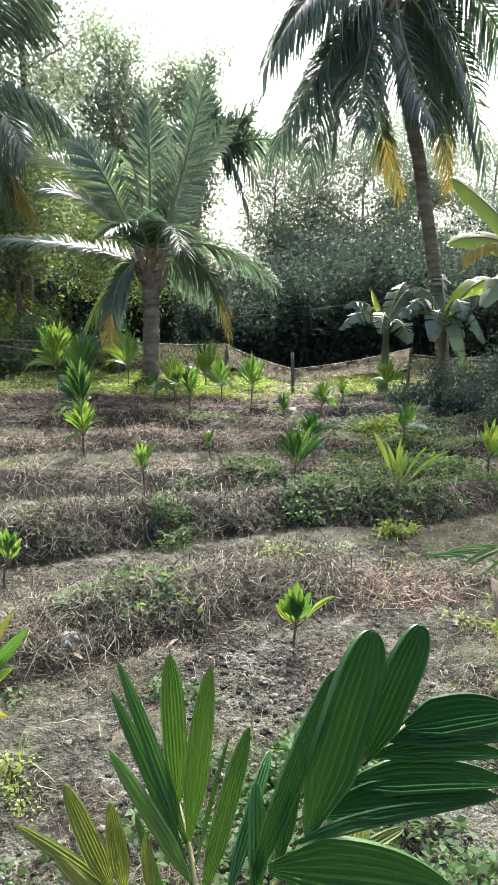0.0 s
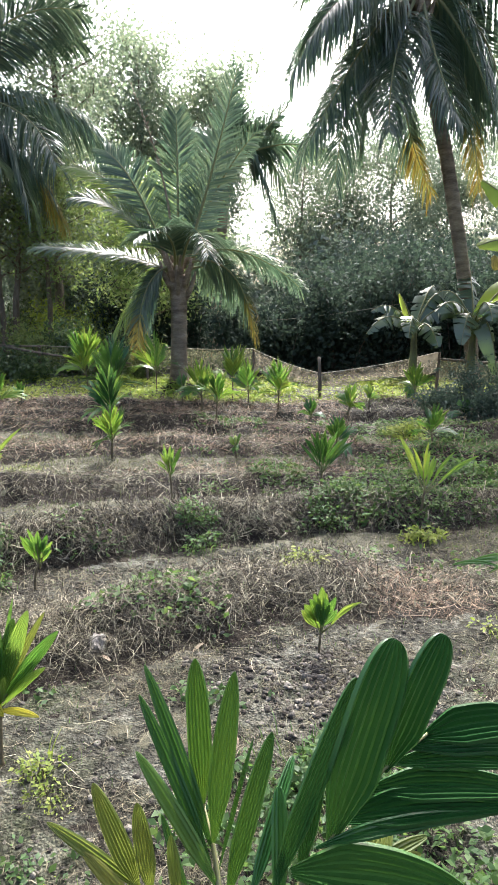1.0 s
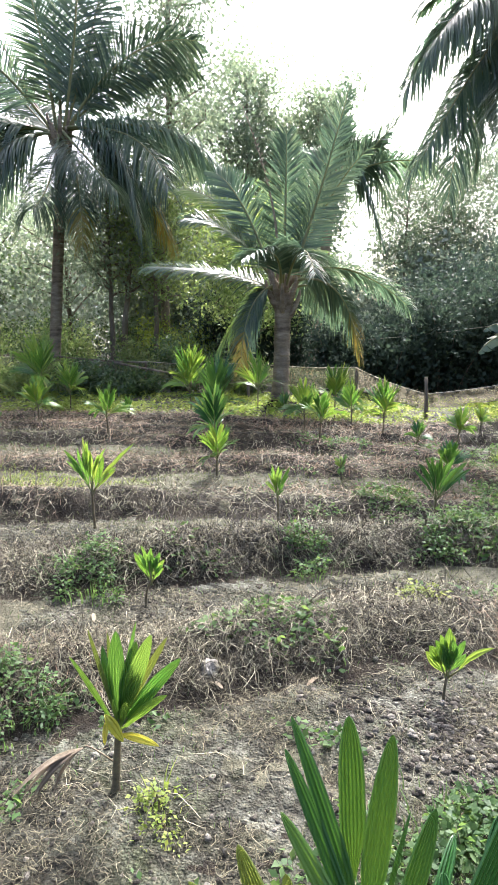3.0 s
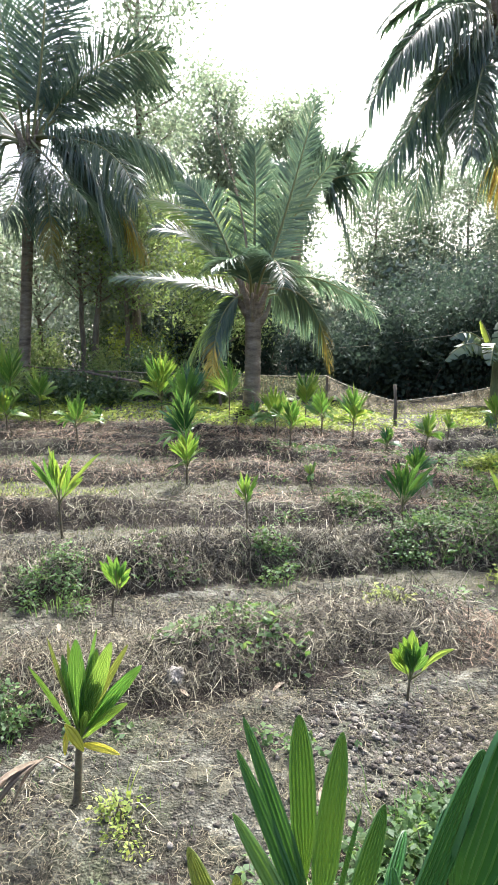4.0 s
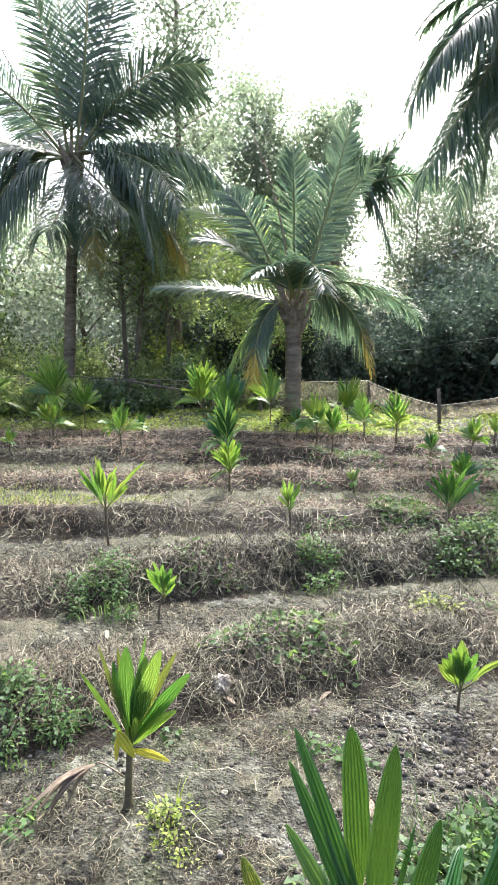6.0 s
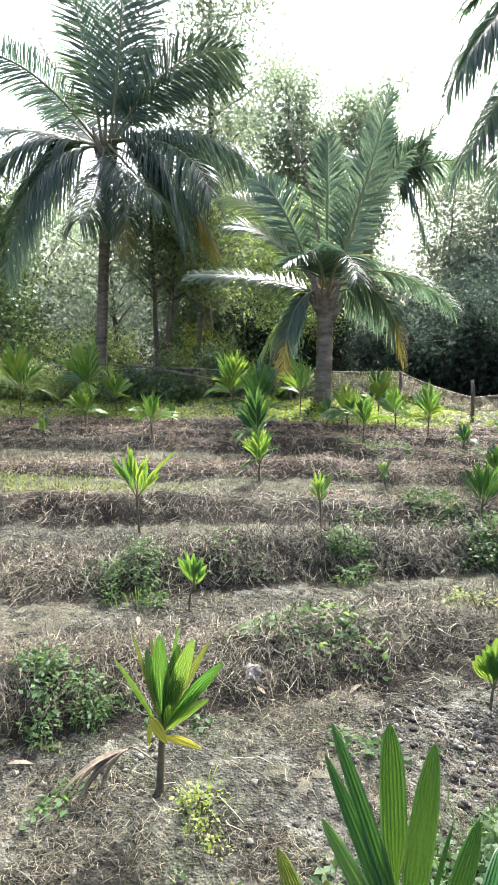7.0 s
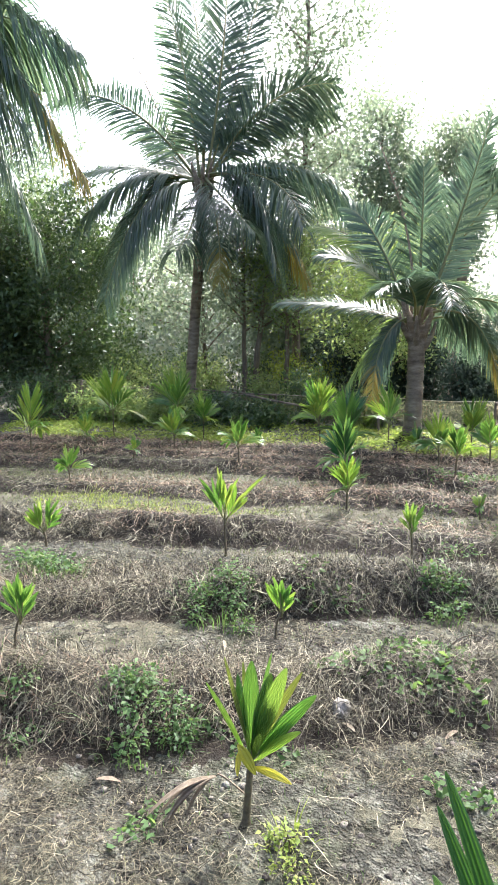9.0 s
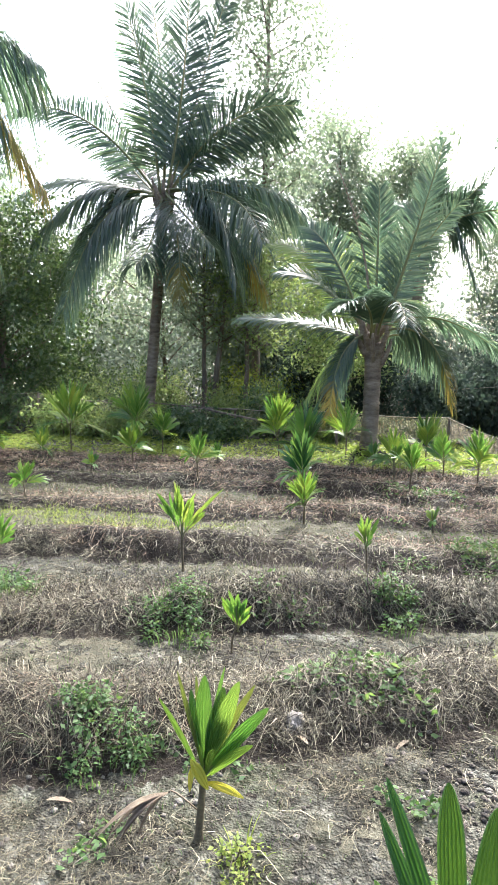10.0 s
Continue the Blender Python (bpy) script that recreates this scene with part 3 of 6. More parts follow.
# the tall palm behind the fence
TALL_CROWN = (
    ((-12.09, 14.60, 8.48), (-9.66, 14.40, 8.74), 0, 1.1),
    ((-11.97, 14.40, 6.07), (-10.01, 14.30, 6.87), 0, 0.5),
    ((-10.33, 13.20, 4.74), (-9.06, 13.70, 6.59), 0, 0.5),
    ((-9.61, 13.40, 2.82), (-8.94, 13.80, 5.74), 0, 0.9),
    ((-9.85, 14.70, 9.71), (-8.40, 14.45, 6.94), 2, 0.0),
    ((-8.52, 14.50, 10.49), (-7.76, 14.35, 8.18), 0, 1.2),
    ((-8.44, 15.40, 11.88), (-7.39, 14.80, 8.31), 0, 0.1),
    ((-6.39, 13.60, 10.12), (-6.49, 13.90, 8.19), 0, 0.2),
    ((-5.80, 14.40, 10.21), (-6.42, 14.30, 8.05), 0, 1.1),
    ((-4.22, 14.70, 7.68), (-5.89, 14.45, 8.00), 0, 0.9),
)
TALL_CROWN_B = (
    ((-9.20, 12.60, 2.90), (-8.75, 13.30, 5.90), 0, 0.6),
    ((-10.10, 13.90, 3.60), (-9.20, 14.00, 6.40), 0, 0.8),
    ((-4.90, 12.70, 3.40), (-5.50, 13.40, 5.90), 0, 0.6),
    ((-4.49, 15.60, 7.43), (-5.81, 14.90, 7.53), 0, 0.7),
    ((-3.63, 14.40, 4.74), (-4.64, 14.30, 6.29), 0, 0.4),
    ((-4.37, 12.90, 4.24), (-5.09, 13.55, 5.84), 0, -0.5),
    ((-4.62, 13.80, 3.30), (-5.46, 14.00, 5.18), 1, 0.8),
    ((-6.08, 12.40, 3.12), (-6.47, 13.30, 4.72), 1, 0.1),
    ((-7.03, 12.20, 3.82), (-7.11, 13.20, 4.27), 0, 0.2),
    ((-6.93, 16.20, 8.85), (-6.98, 15.20, 7.01), 0, 0.3),
    ((-10.15, 16.20, 8.05), (-8.64, 15.20, 6.62), 0, 0.3),
    ((-5.19, 12.20, 4.07), (-6.31, 13.20, 5.02), 0, 0.1),
)
coconut_palm("tall coconut palm with a slim trunk behind the net fence",
             ((-7.9, 14.2, 0), (-7.75, 14.2, 1.36), (-7.56, 14.2, 3.32), (-7.45, 14.2, 4.4), (-7.36, 14.2, 5.65)), 0.14, 0.12,
             TALL_CROWN + TALL_CROWN_B, 102, 1.05, 130, 0.5, 0.04)

# the leaning palm, whose crown is above the view
LEANING_CROWN = (
    ((0.18, 11.30, 5.22), (0.84, 11.30, 6.79), 0, 0.6),
    ((0.32, 11.60, 4.02), (1.37, 11.45, 5.95), 0, 0.8),
    ((0.50, 10.70, 4.12), (1.46, 11.00, 6.15), 0, 0.6),
    ((0.91, 10.70, 3.49), (1.03, 11.00, 5.50), 0, 0.8),
    ((1.61, 9.90, 4.03), (1.61, 10.60, 5.28), 0, 0.1),
    ((2.71, 11.80, 3.49), (1.76, 11.55, 5.36), 1, 0.8),
    ((3.47, 11.60, 3.47), (3.13, 11.45, 5.84), 1, 0.9),
    ((3.99, 11.30, 3.72), (3.36, 11.30, 6.61), 0, 0.7),
)
LEANING_CROWN_B = (
    ((3.43, 10.40, 3.95), (3.07, 10.85, 5.67), 0, 0.5),
    ((4.60, 11.50, 4.96), (3.57, 11.40, 7.21), 0, 0.6),
    ((0.43, 10.10, 5.33), (1.27, 10.70, 6.84), 0, 0.4),
    ((2.69, 10.00, 4.14), (2.35, 10.65, 5.12), 0, 0.2),
    ((1.44, 11.90, 4.23), (1.47, 11.60, 5.53), 0, 0.7),
    ((3.67, 12.10, 4.72), (2.82, 11.70, 6.23), 0, 0.6),
    ((1.0, 11.8, 7.9), (1.6, 11.5, 7.6), 0, 0.5),
    ((3.2, 10.8, 8.0), (2.7, 11.0, 7.5), 0, 0.5),
    ((2.2, 11.8, 9.0), (2.2, 11.5, 7.8), 0, 0.2),
    ((2.0, 13.5, 7.8), (2.1, 12.4, 7.8), 0, 0.1),
    ((4.8, 12.5, 7.2), (3.4, 11.9, 7.6), 0, 0.4),
    ((0.42, 12.5, 6.9), (1.3, 11.9, 7.5), 0, 0.4),
)
coconut_palm("leaning coconut palm with long drooping fronds",
             ((3.55, 11.3, 0), (3.5, 11.3, 0.52), (3.31, 11.3, 1.71), (3.11, 11.3, 2.66), (2.8, 11.3, 4.02), (2.5, 11.3, 5.05), (2.2, 11.3, 6.3)), 0.12, 0.105,
             LEANING_CROWN + LEANING_CROWN_B, 103, 0.74, 135, 0.5, 0.04)

# a palm at the edge of the plot, seen by its fronds alone
EDGE_CROWN = (
    ((-8.48, 11.00, 5.21), (-10.92, 11.00, 8.98), 1, 0.8),
    ((-8.80, 11.30, 7.70), (-10.90, 11.15, 9.35), 0, 0.5),
    ((-10.00, 11.20, 4.32), (-11.94, 11.10, 8.33), 0, 0.7),
    ((-9.24, 10.20, 6.07), (-12.94, 10.60, 9.79), 0, 0.6),
    ((-9.6, 11.2, 10.2), (-10.9, 11.1, 10.0), 0, 0.5),
    ((-11.5, 8.6, 7.5), (-11.9, 9.7, 9.3), 0, 0.1),
    ((-15.3, 10.5, 8.0), (-13.7, 10.8, 9.6), 0, 0.4),
    ((-14.5, 12.8, 9.0), (-13.3, 11.9, 9.8), 0, 0.3),
    ((-12.0, 14.0, 8.5), (-12.1, 12.5, 9.8), 0, 0.1),
    ((-13.5, 10.0, 11.2), (-12.8, 10.5, 10.2), 0, 0.3),
)
coconut_palm("coconut palm at the edge of the plot with yellowing fronds",
             ((-12.6, 11.0, 0), (-12.5, 11.0, 3.0), (-12.3, 11.0, 6.0), (-12.2, 11.0, 8.5)), 0.17, 0.15, EDGE_CROWN, 104, 1.5, 125, 0.6, 0.06)

# a palm far behind
FAR_CROWN = (
    ((-2.25, 19.30, 6.48), (-1.56, 19.15, 6.12), 0, 0.5),
    ((0.21, 19.20, 4.85), (-1.04, 19.10, 7.43), 0, 0.6),
    ((-1.55, 19.60, 7.29), (-1.14, 19.30, 6.67), 0, 0.3),
    ((0.00, 18.70, 3.77), (-1.05, 18.85, 6.95), 0, 0.5),
    ((0.10, 19.60, 6.26), (-0.84, 19.30, 7.12), 0, 0.5),
    ((-1.56, 18.20, 4.22), (-1.50, 18.60, 6.07), 0, 0.3),
    ((1.6, 18.5, 5.6), (0.4, 18.8, 6.3), 0, 0.5),
    ((0.3, 19.3, 7.2), (-0.2, 19.1, 6.4), 0, 0.3),
    ((0.5, 21.0, 6.0), (0.0, 20.0, 6.4), 0, 0.2),
)
coconut_palm("coconut palm far behind among the trees",
             ((-2.0, 19.4, 0), (-1.8, 19.3, 2.5), (-1.6, 19.1, 4.2), (-1.4, 19.0, 5.6)), 0.16, 0.13, FAR_CROWN, 105, 0.8, 60, 0.5, 0.07, 6)


# ---- broadleaf trees and shrubs ----
def foliage(centres, n, spread, size, rng, droop=0.3, aspect=0.45):
    c = centres[rng.integers(0, len(centres), n)]
    off = rng.normal(0, 1, (n, 3)) * np.array(spread)
    nor = unit(rng.normal(0, 1, (n, 3)) + np.array([0, 0, 0.8]))
    along = rng.normal(0, 1, (n, 3)) + np.array([0, 0, -droop])
    l = size * rng.uniform(0.6, 1.35, n)
    return leaf_quads(c + off, along, nor, l, l * aspect)


def tree(label, x, y, h, r, low, seed, n=9000, leaf=0.11, mat=None, trunk_r=0.11, lean=(0, 0), limbs=22, spread=0.3, category="tree"):
    rng = np.random.default_rng(seed)
    z0 = gz(x, y) - 0.1
    t = thing("tree", label, category, (x, y, z0 + 0.1), "trees behind the plot")
    k = 12
    s = np.linspace(0, 1, k)
    wig = np.cumsum(rng.normal(0, 0.05, (k, 2)), 0) * h * 0.08
    path = np.stack([x + lean[0] * s + wig[:, 0] - wig[0, 0], y + lean[1] * s + wig[:, 1] - wig[0, 1], z0 + s * h * 0.96], 1)
    part("trunk", tube(path, trunk_r * (1 - 0.85 * s) + 0.01, 9), BARK, t)
    cent = [path[-1]]
    for i in range(limbs):
        f = low / h + (0.97 - low / h) * (i + 0.5) / limbs
        b = np.array([np.interp(f, s, path[:, j]) for j in range(3)])
        a = i * 2.4 + rng.normal(0, 0.4)
        g = (f - low / h) / (1 - low / h)
        ln = r * (0.55 + 0.6 * math.sin(math.pi * min(1, 0.2 + 0.75 * g))) * rng.uniform(0.7, 1.2)
        e = b + np.array([math.cos(a) * ln, math.sin(a) * ln, ln * rng.uniform(0.15, 0.8)])
        m = (b + e) / 2 + np.array([0, 0, rng.uniform(-0.05, 0.25) * ln])
        lp = bezier(b, m, e, 6)
        wood = []
        wood.append(tube(lp, np.linspace(trunk_r * 0.35 * (1 - 0.6 * g) + 0.006, 0.005, 6), 5))
        cent += [lp[4], lp[5]]
        for _ in range(3):
            q = lp[rng.integers(2, 6)]
            e2 = q + rng.normal(0, 0.28, 3) * r * 0.8 + np.array([0, 0, 0.1])
            wood.append(tube(np.array([q, (q + e2) / 2 + rng.normal(0, 0.03, 3), e2]), [0.012, 0.008, 0.004], 4))
            cent += [e2]
        part("branch", joined(wood), BARK, t)
    crown = foliage(np.array(cent), int(n * 0.8), (spread, spread, spread * 0.8), leaf * 1.06, rng, 0.3, 0.5)
    tagged(part("crown", crown, mat or TREE_LEAF, t), kind="stuff")
    return t


def shrub(label, x, y, r, h, seed, n=3000, leaf=0.10, mat=None, name="shrub", droop=0.3, aspect=0.45, spread=0.2, low=0.05):
    rng = np.random.default_rng(seed)
    z0 = gz(x, y)
    t = thing(name, label, "shrub", (x, y, z0), "shrubs")
    cent = []
    for i in range(max(9, int(16 * r))):
        a, q = rng.uniform(0, 6.28), math.sqrt(rng.random()) * r
        b = np.array([x + math.cos(a) * q * 0.25, y + math.sin(a) * q * 0.25, z0 - 0.05])
        e = np.array([x + math.cos(a) * q, y + math.sin(a) * q, z0 + h * rng.uniform(0.55, 1.0) * (1 - 0.35 * (q / r) ** 2)])
        p = bezier(b, (b + e) / 2 + np.array([0, 0, 0.2 * h]), e, 6)
        part("branch", tube(p, np.linspace(0.018, 0.004, 6), 4), BARK, t)
        for w in p[1:]:
            if w[2] > z0 + low * h:
                cent.append(w)
    c = foliage(np.array(cent), n, (spread * r ** 0.5, spread * r ** 0.5, spread * 0.8 * h ** 0.5), leaf, rng, droop, aspect)
    c[0][:, 2] = np.maximum(c[0][:, 2], z0 + 0.01)
    tagged(part("leaves", c, mat or TREE_SHADED, t), kind="stuff")
    return t


tree("slender grey-green tree with a narrow open crown", -5.0, 24.0, 11.0, 1.3, 2.9, 201, 18263, 0.153, TREE_LEAF, 0.10, spread=0.38)
tree("slender tree with small bright leaves", -7.1, 25.0, 10.1, 1.2, 3.0, 202, 16234, 0.153, TREE_LEAF, 0.09, spread=0.38)
tree("grey-green tree with an open feathery top", -2.5, 24.5, 10.1, 1.6, 2.9, 203, 18263, 0.153, TREE_LEAF, 0.10, spread=0.38)
tree("grey-green tree with an open feathery top", -3.8, 26.5, 9.9, 1.7, 2.6, 213, 18263, 0.153, TREE_LEAF, 0.10, spread=0.38)
tree("tall thin tree with sparse sunlit leaves", 1.0, 27.0, 8.2, 1.2, 3.0, 204, 16704, 0.112, TREE_LEAF, 0.08, spread=0.4)
tree("tall thin tree with sparse sunlit leaves", 2.5, 28.0, 7.8, 1.2, 2.4, 214, 16704, 0.112, TREE_LEAF, 0.08, spread=0.4)
tree("dark leafy tree with glinting leaves", 4.7, 27.5, 8.6, 1.9, 2.4, 205, 30229, 0.112, THICKET, 0.10, spread=0.4)
tree("dark leafy tree with glinting leaves", 6.8, 26.5, 8.2, 1.9, 2.4, 215, 27048, 0.112, THICKET, 0.10, spread=0.4)
tree("dark leafy tree beside the banana plants", 9.4, 25.5, 8.0, 2.0, 2.0, 206, 25460, 0.112, THICKET, 0.10, spread=0.4)
tree("very tall thin tree with pale sparse leaves", -5.9, 17.0, 13.0, 1.3, 4.5, 207, 30000, 0.105, TREE_LEAF, 0.13, (0.25, 0), 36, 0.42)
tree("young tree with a bent trunk", -6.45, 15.2, 5.2, 1.0, 2.4, 208, 5217, 0.094, TREE_LEAF, 0.09, (0.4, 0))
tree("young thin tree with hanging leaves", -6.75, 15.2, 5.4, 0.9, 2.3, 218, 4980, 0.106, TREE_LEAF, 0.07, (0.1, 0))
tree("young thin tree with hanging leaves", -5.65, 15.4, 4.8, 1.0, 2.2, 219, 11594, 0.094, TREE_BRIGHT, 0.07, (0.1, 0))
tree("young thin tree with hanging leaves", -3.2, 15.0, 4.2, 0.9, 1.3, 220, 11594, 0.094, TREE_BRIGHT, 0.06, (0.1, 0))
tree("broad pale tree in the hazy distance", -17.0, 26.0, 6.8, 2.4, 2.0, 209, 11069, 0.202, TREE_LEAF, 0.14, spread=0.5)
tree("slim tree with a spreading pale crown", -9.6, 18.5, 5.2, 1.6, 1.8, 210, 7993, 0.138, TREE_LEAF, 0.08)
tree("tall grey-green tree at the edge of the plot", -16.0, 17.0, 9.0, 2.0, 2.2, 211, 12298, 0.164, TREE_LEAF, 0.14, spread=0.45)
tree("dense bright green broadleaf tree", -11.9, 13.6, 5.2, 1.7, 0.6, 212, 36382, 0.117, TREE_GREEN, 0.11, spread=0.42)
tree("dense green broadleaf tree", -13.6, 12.8, 4.6, 1.6, 0.6, 222, 29767, 0.117, TREE_GREEN, 0.11, spread=0.3)

rng0 = np.random.default_rng(5)
# the shade on these shrubs is in their dark leaf colour
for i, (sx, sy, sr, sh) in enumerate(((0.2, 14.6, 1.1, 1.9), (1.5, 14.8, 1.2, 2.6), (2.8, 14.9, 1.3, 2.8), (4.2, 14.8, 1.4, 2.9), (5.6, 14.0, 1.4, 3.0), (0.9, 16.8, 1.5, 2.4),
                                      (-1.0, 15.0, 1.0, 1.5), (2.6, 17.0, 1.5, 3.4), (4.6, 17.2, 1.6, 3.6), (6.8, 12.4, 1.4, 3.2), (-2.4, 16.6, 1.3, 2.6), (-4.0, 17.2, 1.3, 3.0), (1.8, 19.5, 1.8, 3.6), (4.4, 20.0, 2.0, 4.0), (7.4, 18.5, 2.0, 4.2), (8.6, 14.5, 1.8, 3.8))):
    shrub("dense dark green shrub in shade", sx, sy, sr, sh, 300 + i, 7500, 0.112, TREE_SHADED, aspect=0.6)
for i, (sx, sy, sr, sh) in enumerate(((-3.0, 13.6, 0.7, 0.9), (-4.4, 14.0, 0.8, 1.5), (-5.6, 14.6, 0.8, 1.3), (-8.8, 14.6, 0.9, 1.1), (-9.9, 13.3, 0.9, 1.0), (-6.6, 13.4, 0.7, 0.7),
                                      (-9.2, 16.5, 1.2, 1.6), (-11.2, 16.8, 1.3, 1.8), (-13.5, 19.0, 1.5, 2.2), (-7.4, 17.5, 1.2, 1.9), (-8.0, 12.5, 0.7, 0.6), (-5.0, 12.8, 0.6, 0.5), (-8.9, 12.2, 0.8, 0.9), (-10.6, 11.8, 0.9, 1.2), (-7.2, 12.4, 0.7, 0.8), (-6.0, 12.2, 0.6, 0.7), (-9.6, 14.8, 1.0, 1.5), (-12.4, 15.0, 1.2, 2.0), (-8.4, 16.0, 1.1, 1.4), (-10.8, 20.0, 1.5, 2.4))):
    shrub("leafy green undergrowth behind the fence", sx, sy, sr, sh, 330 + i, 3000, 0.1, TREE_BRIGHT if i % 2 == 0 else TREE_GREEN)

# the sun on these bushes is painted by their light leaf colour
for i, (sx, sy, sr, sh) in enumerate(((-6.0, 16.6, 0.7, 2.0), (-5.0, 16.4, 0.7, 1.8), (-5.4, 15.9, 0.5, 1.2))):
    shrub("sunlit yellow-green bush among thin trunks", sx, sy, sr, sh, 370 + i, 2600, 0.09, WEED_LIGHT)

for i, (sx, sy, sr, sh) in enumerate(((-7.6, 20.2, 1.4, 4.4), (-5.9, 19.6, 1.4, 4.8), (-4.2, 19.8, 1.4, 4.4))):
    shrub("tall leafy thicket behind the palms", sx, sy, sr, sh, 380 + i, 5500, 0.19, THICKET, aspect=0.55, spread=0.32)

# woods all round, beyond the plot
rng0 = np.random.default_rng(9)
wc = []
for i in range(1100):
    a = rng0.uniform(0, 2 * math.pi) if i % 6 == 0 else rng0.uniform(-0.95, 0.6)
    d = rng0.uniform(24, 38)
    px, py = d * math.sin(a), d * math.cos(a)
    top = 3.2 + 3.0 * (0.5 + 0.5 * math.sin(a * 7.0) * math.sin(a * 3.1 + 1))
    if abs(math.degrees(a if a < math.pi else a - 2 * math.pi) + 2.0) < 4.0:
        top = 2.6
    elif -0.95 < a < -0.6:
        top = 7.0
    elif -0.36 < a < -0.1:
        top = 6.5
    elif 0.09 < a < 0.55:
        top = 3.6
    wc.append((px, py, top * rng0.random() ** 0.8))
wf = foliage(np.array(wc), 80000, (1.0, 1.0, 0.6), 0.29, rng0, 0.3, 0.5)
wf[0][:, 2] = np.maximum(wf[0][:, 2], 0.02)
tagged(part("distant_woods", wf, HAZED_WOODS_LEAF), "mixed green woods in the hazy distance", "woods", kind="stuff")


# ---- banana plants ----
def banana_leaf(base, mid, tip, width, rng, tears=26, flap=0.8, roll=0.0):
    """A long blade on a thick midrib, torn across into flaps."""
    k = 40
    rib = bezier(base, mid, tip, k)
    tan = unit(np.gradient(rib, axis=0))
    side = unit(np.cross(tan, np.array([0, 0, 1.0])) + 1e-6)
    nor = np.cross(side, tan)
    a = roll * (1.0 if side[:, 1].mean() > 0 else -1.0)
    side, nor = side * math.cos(a) + nor * math.sin(a), nor * math.cos(a) - side * math.sin(a)
    s = np.linspace(0, 1, k)
    w = width * np.sin(np.pi * np.clip(0.04 + 0.94 * s, 0, 1)) ** 0.6 * np.where(s < 0.14, 0.12, 1.0)
    geos = []
    for sign in (-1, 1):
        cuts = sorted(set([5, k - 1] + [int(c) for c in rng.integers(6, k - 1, tears)]))
        for a, b in zip(cuts[:-1], cuts[1:]):
            tilt = rng.uniform(-flap, 0.0)
            idx = np.arange(a, b + 1)
            cols = []
            for q in (0.0, 0.5, 1.0):
                o = sign * side[idx] * (w[idx] * q)[:, None] * math.cos(tilt) + nor[idx] * (w[idx] * (q * math.sin(tilt) - 0.25 * q * q))[:, None]
                cols.append(rib[idx] + o)
            v = np.stack(cols, 1).reshape(-1, 3)
            i = np.arange(len(idx) - 1)[:, None] * 3 + np.arange(2)[None]
            geos.append((v, np.stack([i, i + 1, i + 4, i + 3], -1).reshape(-1, 4)))
    return joined(geos), tube(rib, np.linspace(0.022, 0.005, k), 6)


def banana_plant(label, x, y, h, leaves, seed):
    rng = np.random.default_rng(seed)
    z0 = gz(x, y)
    t = thing("banana_plant", label, "banana plant", (x, y, z0), "banana plants")
    stem = np.array([(x, y, z0 - 0.05), (x + 0.02, y, z0 + h * 0.5), (x, y, z0 + h)])
    part("pseudostem", tube(bezier(stem[0], stem[1], stem[2], 9), np.linspace(0.095, 0.045, 9), 10), BANANA_STEM, t)
    for tx, ty, tz, lift, w, light in leaves:
        b = np.array([x, y, z0 + h * 0.95])
        tip = np.array([tx, ty, tz])
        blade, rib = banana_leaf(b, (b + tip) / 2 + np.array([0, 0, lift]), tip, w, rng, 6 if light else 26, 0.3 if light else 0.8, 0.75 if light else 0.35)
        lf = part("leaf", blade, BANANA_BACKLIT if light else BANANA, t, "sunlit yellow-green leaf" if light else "")
        part("midrib", rib, RACHIS, lf)
    return t


banana_plant("small banana plant with torn silvery leaves", 2.35, 10.9, 1.15,
             ((1.5, 10.6, 1.1, 0.55, 0.2, 0), (2.05, 10.8, 1.75, 0.15, 0.12, 1), (3.0, 10.7, 1.35, 0.5, 0.22, 0), (2.75, 11.4, 1.9, 0.3, 0.2, 0), (1.75, 11.4, 1.2, 0.6, 0.2, 0), (2.6, 10.2, 0.9, 0.5, 0.2, 0), (1.6, 10.9, 1.45, 0.5, 0.18, 0), (2.1, 10.1, 1.05, 0.6, 0.18, 0), (2.9, 11.2, 1.75, 0.45, 0.2, 0)), 401)
banana_plant("banana plant with broad torn leaves", 3.25, 10.6, 1.25,
             ((2.55, 10.3, 1.45, 0.55, 0.22, 0), (3.95, 10.2, 1.5, 0.6, 0.24, 0), (3.6, 10.3, 0.45, 0.9, 0.26, 0), (3.35, 11.4, 2.1, 0.4, 0.22, 0), (2.9, 10.0, 0.95, 0.7, 0.22, 0), (4.1, 10.9, 1.95, 0.4, 0.2, 1), (3.9, 10.4, 0.9, 0.8, 0.22, 0), (2.7, 10.9, 1.75, 0.5, 0.2, 0), (3.3, 9.8, 1.3, 0.7, 0.2, 0)), 402)
big_banana = banana_plant("large banana plant with long arching sunlit leaves", 4.75, 10.3, 2.0,
             ((3.15, 10.4, 3.45, 0.35, 0.3, 1), (3.1, 10.2, 2.45, 0.65, 0.28, 1), (3.5, 9.6, 1.5, 1.0, 0.3, 0), (5.9, 10.0, 3.2, 0.6, 0.3, 0), (5.2, 11.5, 3.7, 0.4, 0.3, 0), (4.3, 9.2, 1.7, 1.0, 0.28, 0)), 403)


